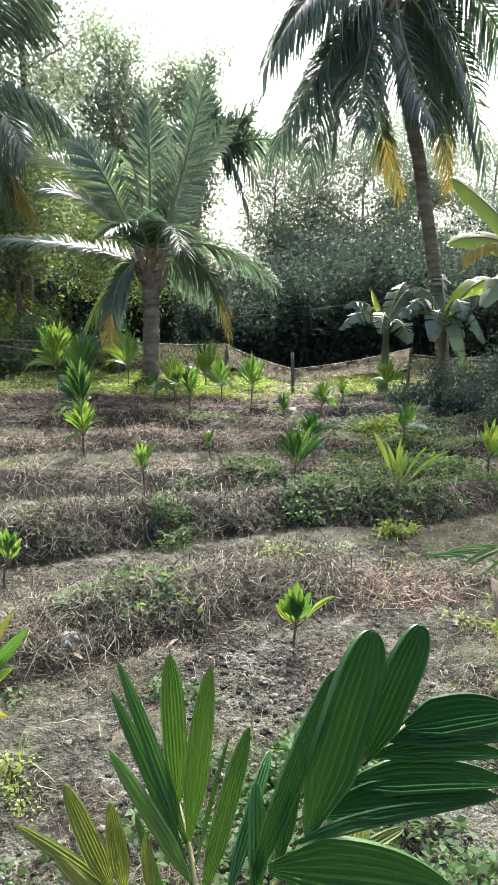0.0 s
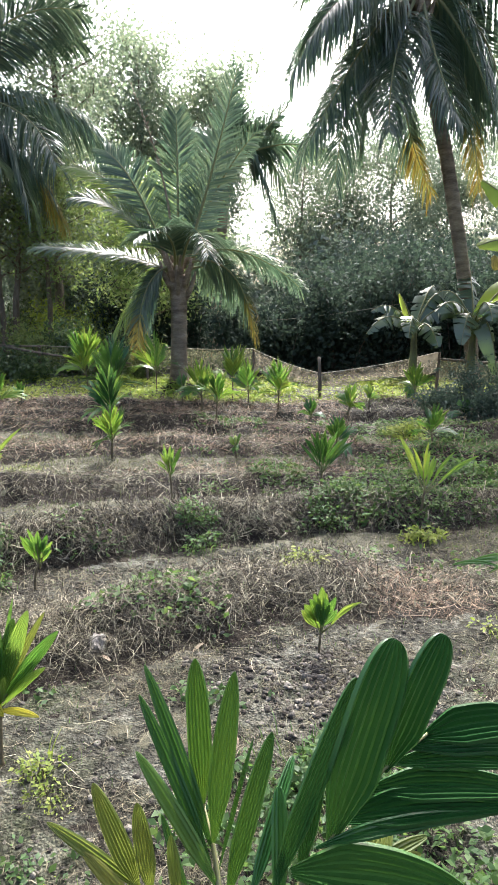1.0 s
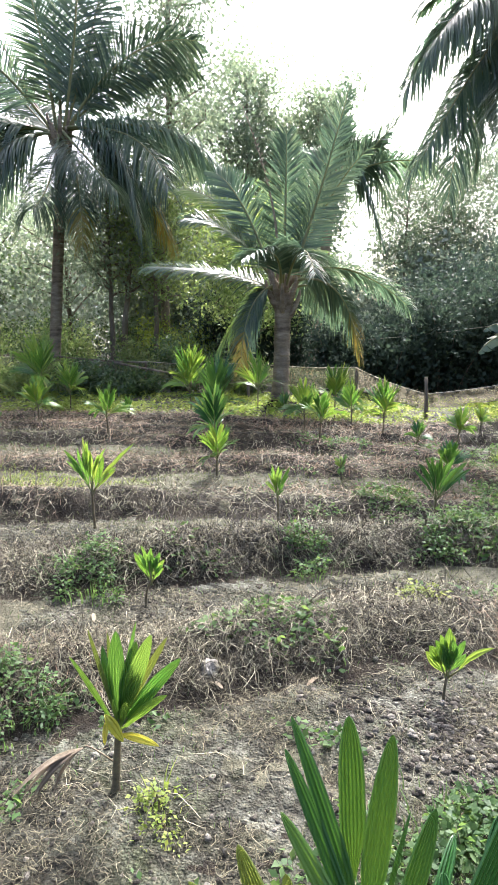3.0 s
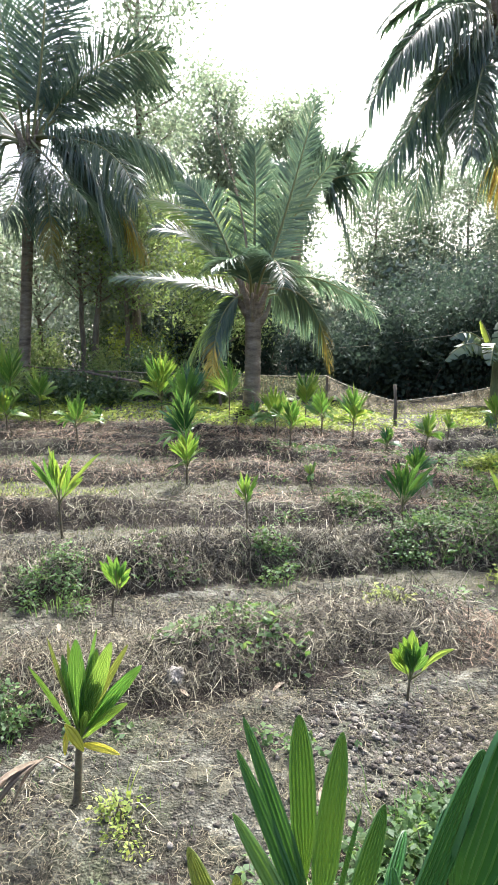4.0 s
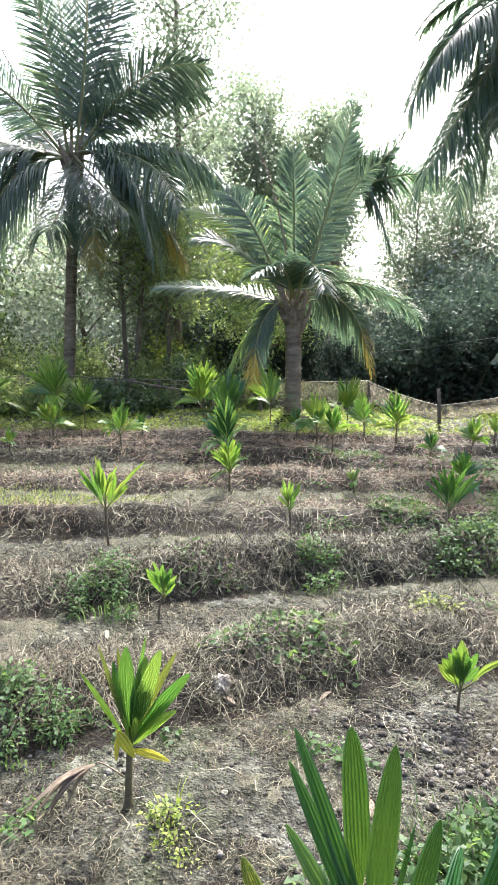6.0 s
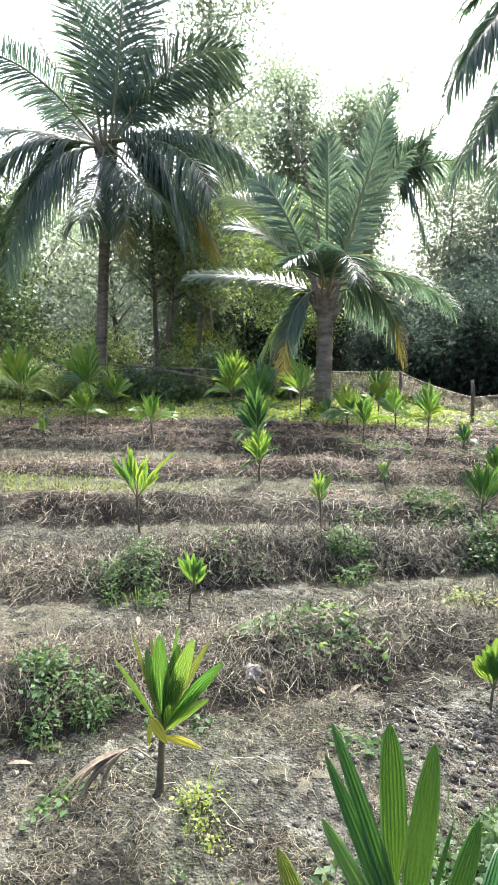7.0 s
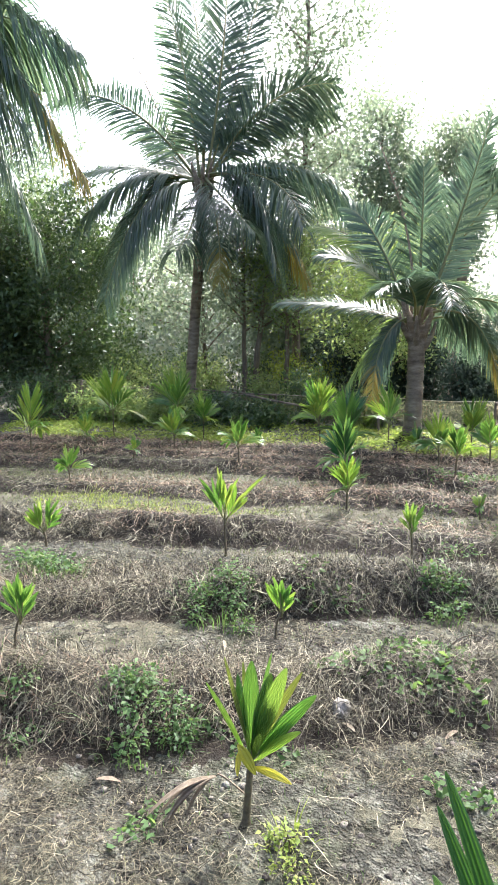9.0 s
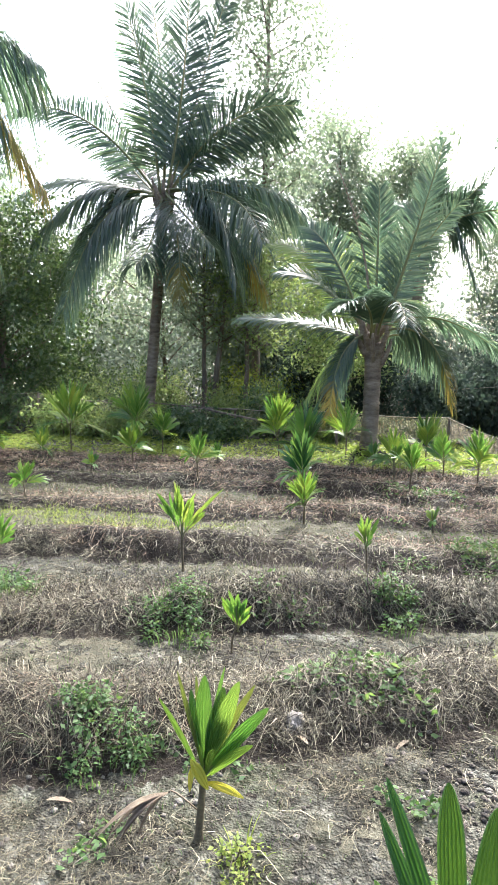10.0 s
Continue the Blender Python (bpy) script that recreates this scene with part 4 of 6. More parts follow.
# ---- areca saplings ----
def pleated(base, mid, tip, width, rng, rows=8, folds=4, blunt=0.35, hint=None, grow=2.2, point=0.5, depth=0.11):
    """One broad leaflet, folded along its veins; its end is round or drawn out."""
    s = (1 - (1 - np.linspace(0, 1, rows)) ** 1.6)
    t = s[:, None]
    path = (1 - t) ** 2 * np.asarray(base, float) + 2 * t * (1 - t) * np.asarray(mid, float) + t ** 2 * np.asarray(tip, float)
    tan = unit(2 * (1 - t) * (np.asarray(mid, float) - base) + 2 * t * (np.asarray(tip, float) - mid) + 1e-9)
    ref = np.array([0, 0, 1.0]) if hint is None else np.asarray(hint, float)
    side = unit(np.cross(tan, ref) + 1e-6)
    nor = np.cross(side, tan)
    e = np.clip((s - (1 - blunt)) / blunt, 0, 1)
    w = width * np.minimum(1, (0.16 + grow * s)) * np.maximum(1 - e ** 2, 0.0004) ** point
    m = folds * 2 + 1
    c = np.linspace(-0.5, 0.5, m)
    zig = np.where(np.arange(m) % 2 == 0, 0.0, 1.0) * width * depth + np.abs(c) * width * 0.3
    v = path[:, None] + side[:, None] * (w[:, None] * c[None])[..., None] + nor[:, None] * (zig[None] * (w / width)[:, None])[..., None]
    i = np.arange(rows - 1)[:, None] * m + np.arange(m - 1)[None]
    return v.reshape(-1, 3), np.stack([i, i + 1, i + m + 1, i + m], -1).reshape(-1, 4)


def on_rib(rib, s):
    q = np.linspace(0, 1, len(rib))
    return np.array([np.interp(s, q, rib[:, j]) for j in range(3)])


def areca_frond(b, d, length, rng, pairs, width, droop, folds, rows, fork=0.55, roll=0.0):
    """A young frond: a rib that arches over, with leaflets in pairs and a split end."""
    d = unit(d)
    flat = unit(np.array([d[0], d[1], 0]) + 1e-6)
    tip = b + d * length * 0.62 + flat * droop * length * 0.22 - np.array([0, 0, 1.0]) * droop * length * 0.42
    rib = bezier(b, b + d * length * 0.36, tip, 8)
    tans = unit(np.gradient(rib, axis=0))
    flank = unit(np.cross(d, flat * 0.3 + np.array([0, 0, 1.0])) + 1e-6)
    out = []
    for i in range(pairs):
        s = 0.2 + 0.8 * (i + 0.2) / pairs
        at, tan = on_rib(rib, s), unit(on_rib(tans, s))
        face = unit(np.cross(flank, tan))
        sd = flank * math.cos(roll) + face * math.sin(roll)
        face = unit(np.cross(sd, tan))
        for sign in (-1, 1):
            a = (fork * (1.15 - 0.75 * s)) * rng.uniform(0.8, 1.2)
            dirn = unit(tan * math.cos(a) + sign * sd * math.sin(a) + face * 0.08 + rng.normal(0, 0.04, 3))
            ln = length * (0.56 - 0.2 * abs(s - 0.5)) * rng.uniform(0.85, 1.12)
            e = at + dirn * ln - np.array([0, 0, 1.0]) * droop * ln * 0.5
            out.append(pleated(at, at + dirn * ln * 0.55, e, width * rng.uniform(0.8, 1.2), rng, rows, folds, 0.65, face, 1.8, 0.9))
    return tube(rib, np.linspace(0.007, 0.0025, 8), 5), out


def sapling_stem(x, y, z0, sh, r, rng, sap):
    top = np.array([x + rng.normal(0, 0.012), y + rng.normal(0, 0.012), z0 + sh])
    part("stem", tube(bezier((x, y, z0 - 0.04), (x + rng.normal(0, 0.012), y, z0 + sh * 0.5), top, 9), r * np.array([1.7, 1.3, 1.0, 1.08, 0.95, 1.0, 0.9, 0.85, 0.7]), 8), STEM, sap)
    return top


def areca_sapling(label, x, y, h, seed, n=6, mats=None, pairs=4, width=0.05, folds=2, rows=6, spread=0.55, stem_h=None, stem_r=0.011):
    """A seedling palm: a ringed stem, upright inner fronds and outer fronds that arch and hang."""
    rng = np.random.default_rng(seed)
    mats = mats or (ARECA,)
    z0 = gz(x, y)
    sap = thing("areca_sapling", label, "sapling", (x, y, z0), "areca saplings in rows")
    sh = stem_h or h * 0.36
    top = sapling_stem(x, y, z0, sh, stem_r, rng, sap)
    a0 = rng.uniform(0, 6.28)
    for i in range(n):
        a = a0 + i * 2.4 + rng.normal(0, 0.25)
        q = i / max(1, n - 1)
        tilt = spread * (0.12 + 1.3 * q) * rng.uniform(0.85, 1.15)
        d = np.array([math.cos(a) * math.sin(tilt), math.sin(a) * math.sin(tilt), math.cos(tilt)])
        ln = (h - sh) * 1.04 * (1.0 - 0.12 * q) * rng.uniform(0.9, 1.08)
        b = top - np.array([0, 0, sh * 0.16 * q])
        rib, leaf = areca_frond(b, d, ln, rng, pairs, width, 0.05 + 0.7 * q ** 1.8, folds, rows, 0.6, rng.uniform(-0.7, 0.7))
        m = mats[i % len(mats)]
        fr = part("frond", rib, RACHIS, sap)
        for g in leaf:
            part("leaflet", g, m, fr, "", False)
    return sap


def fan_sapling(label, x, y, h, seed, n=5, mats=None, width=0.04, spread=0.45, stem_h=None, stem_r=0.009, folds=2, pairs=3, long_leaf=None):
    """A young seedling: a goblet of broad pleated leaflets, fused in pairs, over a thin stem."""
    rng = np.random.default_rng(seed)
    mats = mats or (ARECA,)
    z0 = gz(x, y)
    sap = thing("areca_sapling", label, "sapling", (x, y, z0), "areca saplings in rows")
    sh = stem_h or h * 0.4
    top = sapling_stem(x, y, z0, sh, stem_r, rng, sap)
    a0 = rng.uniform(-0.4, 0.4)
    for i in range(n):
        q = (i + 0.35) / n
        a = a0 + (0 if i % 2 else math.pi) + rng.normal(0, 0.6)
        tilt = spread * q ** 0.7 * rng.uniform(0.85, 1.1)
        d = np.array([math.cos(a) * math.sin(tilt), math.sin(a) * math.sin(tilt), math.cos(tilt)])
        ln = (h - sh) * (1.08 - 0.22 * q) * rng.uniform(0.92, 1.06)
        b = top - np.array([0, 0, sh * 0.25 * q])
        tip = b + d * ln * 0.5
        rib = bezier(b, b + d * ln * 0.28, tip, 6)
        fr = part("frond", tube(rib, np.linspace(0.005, 0.002, 6), 5), RACHIS, sap)
        # the blade is turned to show its face
        sd = unit(np.cross(d, np.array([rng.normal(0, 0.45), -1.0, 0.25])))
        face = np.cross(sd, d)
        m = mats[i % len(mats)]
        for k in range(pairs):
            s = 0.34 + 0.62 * k / max(1, pairs - 0.4)
            at = on_rib(rib, s)
            for sign in (-1, 1):
                fork = (0.44 - 0.3 * s) * rng.uniform(0.6, 1.35)
                dirn = unit(d * math.cos(fork) + sign * sd * math.sin(fork) + rng.normal(0, 0.03, 3))
                l2 = ln * (0.64 - 0.14 * s) * rng.uniform(0.85, 1.12)
                e = at + dirn * l2 + (sign * sd * 0.05 - np.array([0, 0, 0.16]) * math.sin(tilt)) * l2
                part("leaflet", pleated(at, at + dirn * l2 * 0.55, e, width * 0.72 * rng.uniform(0.75, 1.25), rng, 9, folds, 0.6, face + rng.normal(0, 0.15, 3), 2.0, 0.8), m, fr, "", False)
    for dx, dy, dz, w in long_leaf or ():
        b = top - np.array([0, 0, sh * 0.1])
        e = b + np.array([dx, dy, dz])
        fr = part("frond", tube(np.array([b, b * 0.8 + e * 0.2, b * 0.6 + e * 0.4]), [0.005, 0.004, 0.003], 5), RACHIS, sap)
        part("leaflet", pleated(b * 0.75 + e * 0.25, (b + e) / 2 + np.array([0, 0, 0.05]), e, w, rng, 9, 2, 0.6, (0, -0.8, 0.6), 1.5, 0.8), mats[0], fr, "long side leaf", False)
    return sap


# a dry orange edge hangs from the lower leaf of the large banana plant
rng0 = np.random.default_rng(404)
for i in range(9):
    b = np.array([3.3 + 0.1 * i, 10.0, 2.3 + 0.055 * i - 0.004 * i * i])
    e = b + np.array([rng0.normal(0, 0.03), -0.05, -rng0.uniform(0.14, 0.34) * (1 - 0.06 * i)])
    part("dry_edge", pleated(b, (b + e) / 2 + np.array([0, -0.03, 0]), e, 0.15, rng0, 7, 3, 0.4, (0.2, -1.0, 0.1), 5.0, 0.5), PALM_YELLOW, big_banana, "dry orange leaf edge", False)

# MIX and LIT paint sun, DIM paints shade, by the leaf colours
MIX = (ARECA, ARECA_SUNLIT)
LIT = (ARECA_SUNLIT, ARECA)
DIM = (ARECA, ARECA_SHADED)
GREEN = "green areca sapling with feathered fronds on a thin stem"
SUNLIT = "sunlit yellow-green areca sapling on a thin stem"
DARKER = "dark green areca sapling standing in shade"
# x, y, height, fronds, pairs, leaflet width, spread, kind
SAPLINGS = (
    (-1.66, 6.06, 0.58, 7, 6, 0.028, 0.5, 0), (-0.40, 6.2, 0.30, 4, 3, 0.03, 0.5, 2), (-2.08, 10.65, 1.0, 6, 7, 0.035, 0.55, 0),
    (-1.42, 9.3, 0.56, 6, 6, 0.03, 0.75, 0), (-1.05, 8.6, 0.74, 7, 7, 0.035, 0.6, 2), (-0.76, 7.75, 0.74, 7, 6, 0.035, 0.45, 0), (-0.42, 9.15, 0.72, 6, 6, 0.035, 0.65, 2),
)
SAPLINGS_B = (
    (0.03, 8.5, 0.74, 7, 6, 0.035, 0.55, 2), (0.45, 7.97, 0.39, 6, 5, 0.025, 0.5, 1), (0.99, 8.34, 0.5, 6, 6, 0.03, 0.5, 2), (1.31, 8.71, 0.42, 5, 4, 0.03, 0.3, 2),
    (2.26, 10.2, 0.66, 6, 5, 0.045, 0.6, 2), (1.68, 6.55, 0.5, 7, 6, 0.03, 0.7, 1), (0.65, 6.28, 0.45, 6, 5, 0.03, 0.75, 1), (2.49, 8.2, 0.36, 6, 6, 0.03, 0.75, 1),
)
SAPLINGS_C = (
    (-7.08, 7.59, 1.15, 7, 7, 0.04, 0.65, 2), (-4.98, 5.93, 0.46, 6, 6, 0.028, 0.7, 2),
    (-6.71, 8.51, 0.62, 6, 6, 0.03, 0.6, 2), (-7.29, 10.1, 1.45, 8, 9, 0.045, 0.7, 0), (-5.15, 7.54, 0.32, 5, 5, 0.025, 0.55, 0), (-5.14, 8.68, 0.76, 7, 6, 0.05, 0.55, 2),
)
SAPLINGS_D = (
    (-6.16, 10.6, 1.5, 8, 9, 0.042, 0.55, 0), (-5.49, 10.38, 0.95, 7, 8, 0.035, 0.5, 2), (-3.52, 7.59, 0.66, 7, 7, 0.035, 0.55, 0), (-3.98, 9.47, 0.36, 5, 5, 0.03, 0.6, 0),
    (-2.0, 7.32, 0.82, 7, 7, 0.04, 0.5, 1), (-2.3, 8.5, 1.05, 7, 8, 0.04, 0.5, 1), (-3.34, 10.8, 1.25, 7, 8, 0.045, 0.5, 2), (-0.72, 10.2, 0.95, 7, 8, 0.035, 0.6, 0),
)
for rows_of, s0 in ((SAPLINGS, 500), (SAPLINGS_B, 520), (SAPLINGS_C, 540), (SAPLINGS_D, 560)):
    for i, (x, y, h, n, pr, w, sp, kind) in enumerate(rows_of):
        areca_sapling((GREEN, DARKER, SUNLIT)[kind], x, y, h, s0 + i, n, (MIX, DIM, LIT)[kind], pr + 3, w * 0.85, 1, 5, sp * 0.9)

# the ones nearest the path, with broad leaflets
def bright_sapling(x, y):
    """The seedling beside the path: a few broad pleated blades, narrow splits at their sides and yellow low leaves."""
    rng = np.random.default_rng(580)
    z0 = gz(x, y)
    sap = thing("areca_sapling", "bright areca sapling with broad pleated blades and yellow low leaves", "sapling", (x, y, z0), "areca saplings in rows")
    at = np.array([x, y, z0])
    part("stem", tube(at + bezier((-0.012, 0, -0.03), (-0.004, 0, 0.11), (0.012, 0, 0.27), 12), np.array([2.2, 1.6, 1.15, 1.0, 1.1, 0.95, 1.0, 0.9, 0.95, 0.85, 0.75, 0.6]) * 0.0125, 9), STEM, sap)
    # the tip from the root, the width, the folds, the height where it leaves the stem, the leaf's tone
    blades = (
        (-0.06, 0.05, 0.5, 0.045, 3, 0.24, ARECA_MID), (0.06, 0.05, 0.53, 0.06, 4, 0.24, ARECA_MID), (0.1, 0.06, 0.5, 0.05, 3, 0.24, ARECA_MID),
        (-0.145, -0.02, 0.49, 0.022, 2, 0.22, ARECA_SUNLIT), (-0.105, 0.04, 0.56, 0.021, 2, 0.25, ARECA_FADED), (-0.045, 0.06, 0.545, 0.022, 2, 0.26, ARECA_FADED),
        (0.0, 0.03, 0.57, 0.072, 5, 0.25, ARECA), (0.055, 0.07, 0.59, 0.024, 2, 0.26, ARECA), (0.125, 0.02, 0.575, 0.07, 5, 0.25, ARECA),
        (0.165, 0.06, 0.55, 0.034, 2, 0.25, ARECA_FADED), (0.23, 0.0, 0.515, 0.056, 4, 0.24, ARECA), (0.2, 0.03, 0.47, 0.03, 2, 0.24, ARECA_SUNLIT), (-0.02, 0.0, 0.47, 0.03, 2, 0.24, ARECA), (0.19, -0.03, 0.40, 0.036, 3, 0.22, ARECA_SUNLIT),
        (0.03, -0.08, 0.395, 0.04, 3, 0.22, ARECA_SUNLIT), (0.075, -0.075, 0.39, 0.03, 2, 0.22, ARECA_SUNLIT),
    )
    for dx, dy, dz, w, folds, root, mat in blades:
        b = at + np.array([0.01, 0, root])
        e = at + np.array([dx, dy, dz])
        m = b * 0.55 + e * 0.45 + np.array([dx * 0.12, 0, 0.05])
        fr = part("frond", tube(np.array([b - np.array([0, 0, 0.03]), b, b * 0.85 + e * 0.15]), [0.006, 0.005, 0.003], 6), RACHIS, sap)
        part("leaflet", pleated(b, m, e, w * 0.86, rng, 16, folds + 2, 0.6, (0.25 * rng.normal(), -0.95, 0.3), 1.9, 0.62, 0.09), mat, fr, "", False)
    for bx, by, bz, ex, ey, ez, w in ((-0.03, -0.02, 0.295, 0.05, -0.06, 0.235, 0.036), (0.02, -0.03, 0.235, 0.175, -0.07, 0.245, 0.026), (-0.02, -0.01, 0.28, -0.01, -0.07, 0.22, 0.02)):
        b, e = at + np.array([bx, by, bz]), at + np.array([ex, ey, ez])
        fr = part("frond", tube(np.array([at + np.array([0.012, 0, 0.24]), b]), [0.005, 0.003], 5), RACHIS, sap, "yellowing low leaf")
        part("leaflet", pleated(b, (b + e) / 2 + np.array([0, -0.01, 0.025]), e, w, rng, 10, 3, 0.5, (0, -0.7, 0.7), 2.2, 0.7), LEMON, fr, "", False)


bright_sapling(-0.925, 1.79)
fan_sapling("small sunlit areca sapling on loose clods", 0.21, 2.53, 0.33, 581, 3, (ARECA_SUNLIT, ARECA, ARECA_SUNLIT), 0.062, 0.4, 0.11, 0.006, 4, 2, ((0.17, -0.03, 0.17, 0.028),))
fan_sapling("small bright areca sapling with a tight fan", -1.325, 3.14, 0.37, 583, 4, (ARECA, ARECA, ARECA_SUNLIT), 0.036, 0.42, 0.15, 0.007, 2, 2)
fan_sapling("small areca sapling with a narrow fan", -2.53, 2.43, 0.42, 583, 4, (ARECA,), 0.032, 0.5, 0.18, 0.007)
fan_sapling("bright areca sapling with long upright leaves on a bare stem", -2.2, 4.35, 0.74, 584, 4, (ARECA_SUNLIT, ARECA_SUNLIT, ARECA), 0.042, 0.55, 0.33, 0.010, 3, 3, ((0.33, 0.05, 0.38, 0.04), (-0.22, 0.0, 0.32, 0.04)))
fan_sapling("dark green areca sapling with upright fronds", 0.38, 4.87, 0.62, 585, 4, (ARECA_MID, ARECA, ARECA_SHADED), 0.036, 0.5, 0.24, 0.010, 3, 3, ((0.22, 0.05, 0.3, 0.05), (0.26, 0.1, 0.24, 0.04)))
fan_sapling("yellow-green areca sapling with long side leaves", 1.04, 4.24, 0.60, 586, 2, (ARECA_SUNLIT, ARECA_SUNLIT), 0.034, 0.4, 0.22, 0.009, 3, 2, ((-0.2, 0.0, 0.42, 0.045), (0.36, 0.0, 0.28, 0.04), (0.2, 0.03, 0.3, 0.03)))
fan_sapling("areca sapling with narrow dark leaves", -0.81, 4.63, 0.53, 589, 4, (ARECA, ARECA_MID, ARECA_SUNLIT), 0.024, 0.55, 0.28, 0.009, 3, 3)
fan_sapling("sunlit areca sapling with broad upright leaves", -3.65, 3.95, 0.46, 590, 5, (ARECA_SUNLIT, ARECA), 0.036, 0.75, 0.13, 0.009)
wide_one = areca_sapling("areca sapling with a long spreading leaf", 1.95, 3.3, 0.6, 587, 5, (ARECA_SHADED, ARECA), 7, 0.026, 1, 7, 0.7, 0.2, 0.012)
rng0 = np.random.default_rng(587)
spray = bezier((1.95, 3.3, gz(1.95, 3.3) + 0.2), (1.55, 3.1, 0.4), (1.08, 2.92, 0.24), 10)
fr = part("frond", tube(spray, np.linspace(0.007, 0.003, 10), 6), RACHIS, wide_one, "long frond held out flat")
for i in range(10):
    b = on_rib(spray, 0.3 + 0.7 * i / 10)
    a = -0.75 + 0.95 * i / 9 + rng0.normal(0, 0.05)
    ln = 0.36 - 0.012 * i
    e = b + np.array([-math.cos(a), rng0.normal(-0.1, 0.1), math.sin(a)]) * ln - np.array([0, 0, 0.04])
    part("leaflet", pleated(b, (b + e) / 2 + np.array([0, 0, 0.05]), e, 0.024, rng0, 10, 2, 0.6, (0, -0.7, 0.7), 2.0, 0.7), ARECA_MID, fr, "", False)
fan_sapling("sunlit areca sapling at the edge of the weeds", 1.95, 4.9, 0.55, 588, 4, (ARECA_SUNLIT, ARECA), 0.036, 0.65, 0.2, 0.010, 3, 3)


# the sapling at the near end, close to the path
def near_sapling():
    rng = np.random.default_rng(77)
    x, y = 0.04, 0.86
    z0 = gz(x, y)
    sap = thing("areca_sapling", "large glossy dark green areca sapling with pleated leaflets", "sapling", (x, y, z0), "areca saplings in rows")
    part("stem", tube(bezier((x, y, z0 - 0.05), (x, y, 0.15), (x, y, 0.3), 8), np.linspace(0.035, 0.02, 8), 10), STEM, sap)

    def frond(rib, leaflets, mat, face, r=0.008, blunt=0.55, point=0.5, arch=0.08):
        rib = np.asarray(rib, float)
        fr = part("frond", tube(rib, np.linspace(r, 0.003, len(rib)), 7), RACHIS, sap)
        for b, e, w in leaflets:
            b, e = np.asarray(b, float), np.asarray(e, float)
            ln = np.linalg.norm(e - b)
            m = b * 0.5 + e * 0.5 + np.asarray(face, float) * ln * 0.06 + np.array([0, 0, ln * arch])
            part("leaflet", pleated(b, m, e, w * 1.06, rng, 26, 7 if w > 0.03 else 4, blunt * rng.uniform(0.85, 1.15), np.asarray(face) + rng.normal(0, 0.14, 3), 3.0, point, 0.1), mat, fr, "", False)

    toward = (0.05, -0.8, 0.55)
    # upright frond with narrow leaflets
    frond(((x, y, 0.27), (-0.05, 0.91, 0.38), (-0.093, 0.95, 0.463), (-0.108, 1.0, 0.497), (-0.132, 1.04, 0.563)), (
        ((-0.111, 1.000, 0.497), (-0.260, 1.120, 0.822), 0.029),
        ((-0.112, 0.980, 0.479), (-0.269, 1.100, 0.766), 0.026),
        ((-0.093, 0.950, 0.454), (-0.268, 1.050, 0.672), 0.030),
        ((-0.132, 1.040, 0.563), (-0.152, 1.100, 0.851), 0.045),
        ((-0.108, 1.000, 0.510), (-0.071, 1.100, 0.824), 0.045),
        ((-0.096, 0.980, 0.466), (-0.033, 1.100, 0.671), 0.009),
        ((-0.078, 0.950, 0.434), (0.006, 1.060, 0.718), 0.037),
        ((-0.140, 0.930, 0.392), (-0.210, 1.000, 0.574), 0.017),
    ), ARECA_MID, toward, 0.009, 0.5, 0.6)
    # wide frond that leans out over the soil: leaflets that rise from its rib
    rib = ((x, y, 0.28), (0.023, 0.92, 0.43), (0.118, 0.98, 0.546), (0.222, 1.03, 0.666), (0.311, 1.06, 0.725))
    frond(rib, (
        ((0.007, 0.930, 0.471), (0.171, 1.080, 0.830), 0.042),
        ((0.059, 0.950, 0.494), (0.111, 1.060, 0.723), 0.035),
        ((0.118, 0.980, 0.546), (0.247, 1.100, 0.904), 0.094),
        ((0.223, 1.030, 0.660), (0.341, 1.100, 0.917), 0.070),
        ((0.023, 0.920, 0.457), (0.019, 1.020, 0.628), 0.030),
        ((-0.034, 0.920, 0.457), (0.050, 1.120, 0.616), 0.026),
    ), ARECA_SHADED, toward, 0.009, 0.42, 0.42)
    # and those that spread to its other side
    frond(rib, (
        ((0.302, 1.060, 0.716), (0.534, 1.080, 0.741), 0.072),
        ((0.279, 1.050, 0.698), (0.535, 1.070, 0.690), 0.059),
        ((0.240, 1.040, 0.670), (0.518, 1.060, 0.657), 0.045),
        ((0.190, 1.020, 0.624), (0.525, 1.050, 0.603), 0.062),
        ((0.134, 0.990, 0.581), (0.496, 1.030, 0.590), 0.067),
        ((0.090, 0.960, 0.547), (0.425, 1.000, 0.596), 0.028),
        ((0.043, 0.930, 0.522), (0.398, 0.960, 0.441), 0.097),
    ), ARECA_SHADED, (0.0, -0.62, 0.8), 0.006, 0.6, 0.75, 0.1)
    # low frond with yellowing leaflets
    frond(((x, y, 0.26), (-0.108, 0.93, 0.418), (-0.19, 0.93, 0.46), (-0.25, 0.92, 0.478)), (
        ((-0.244, 0.920, 0.486), (-0.414, 0.940, 0.602), 0.025),
        ((-0.239, 0.920, 0.480), (-0.332, 0.970, 0.665), 0.039),
        ((-0.217, 0.920, 0.474), (-0.245, 0.950, 0.643), 0.033),
        ((-0.168, 0.920, 0.468), (-0.181, 0.940, 0.585), 0.022),
        ((-0.246, 0.900, 0.465), (-0.342, 0.920, 0.559), 0.025),
    ), ARECA_FADED, toward, 0.008, 0.6, 0.55)
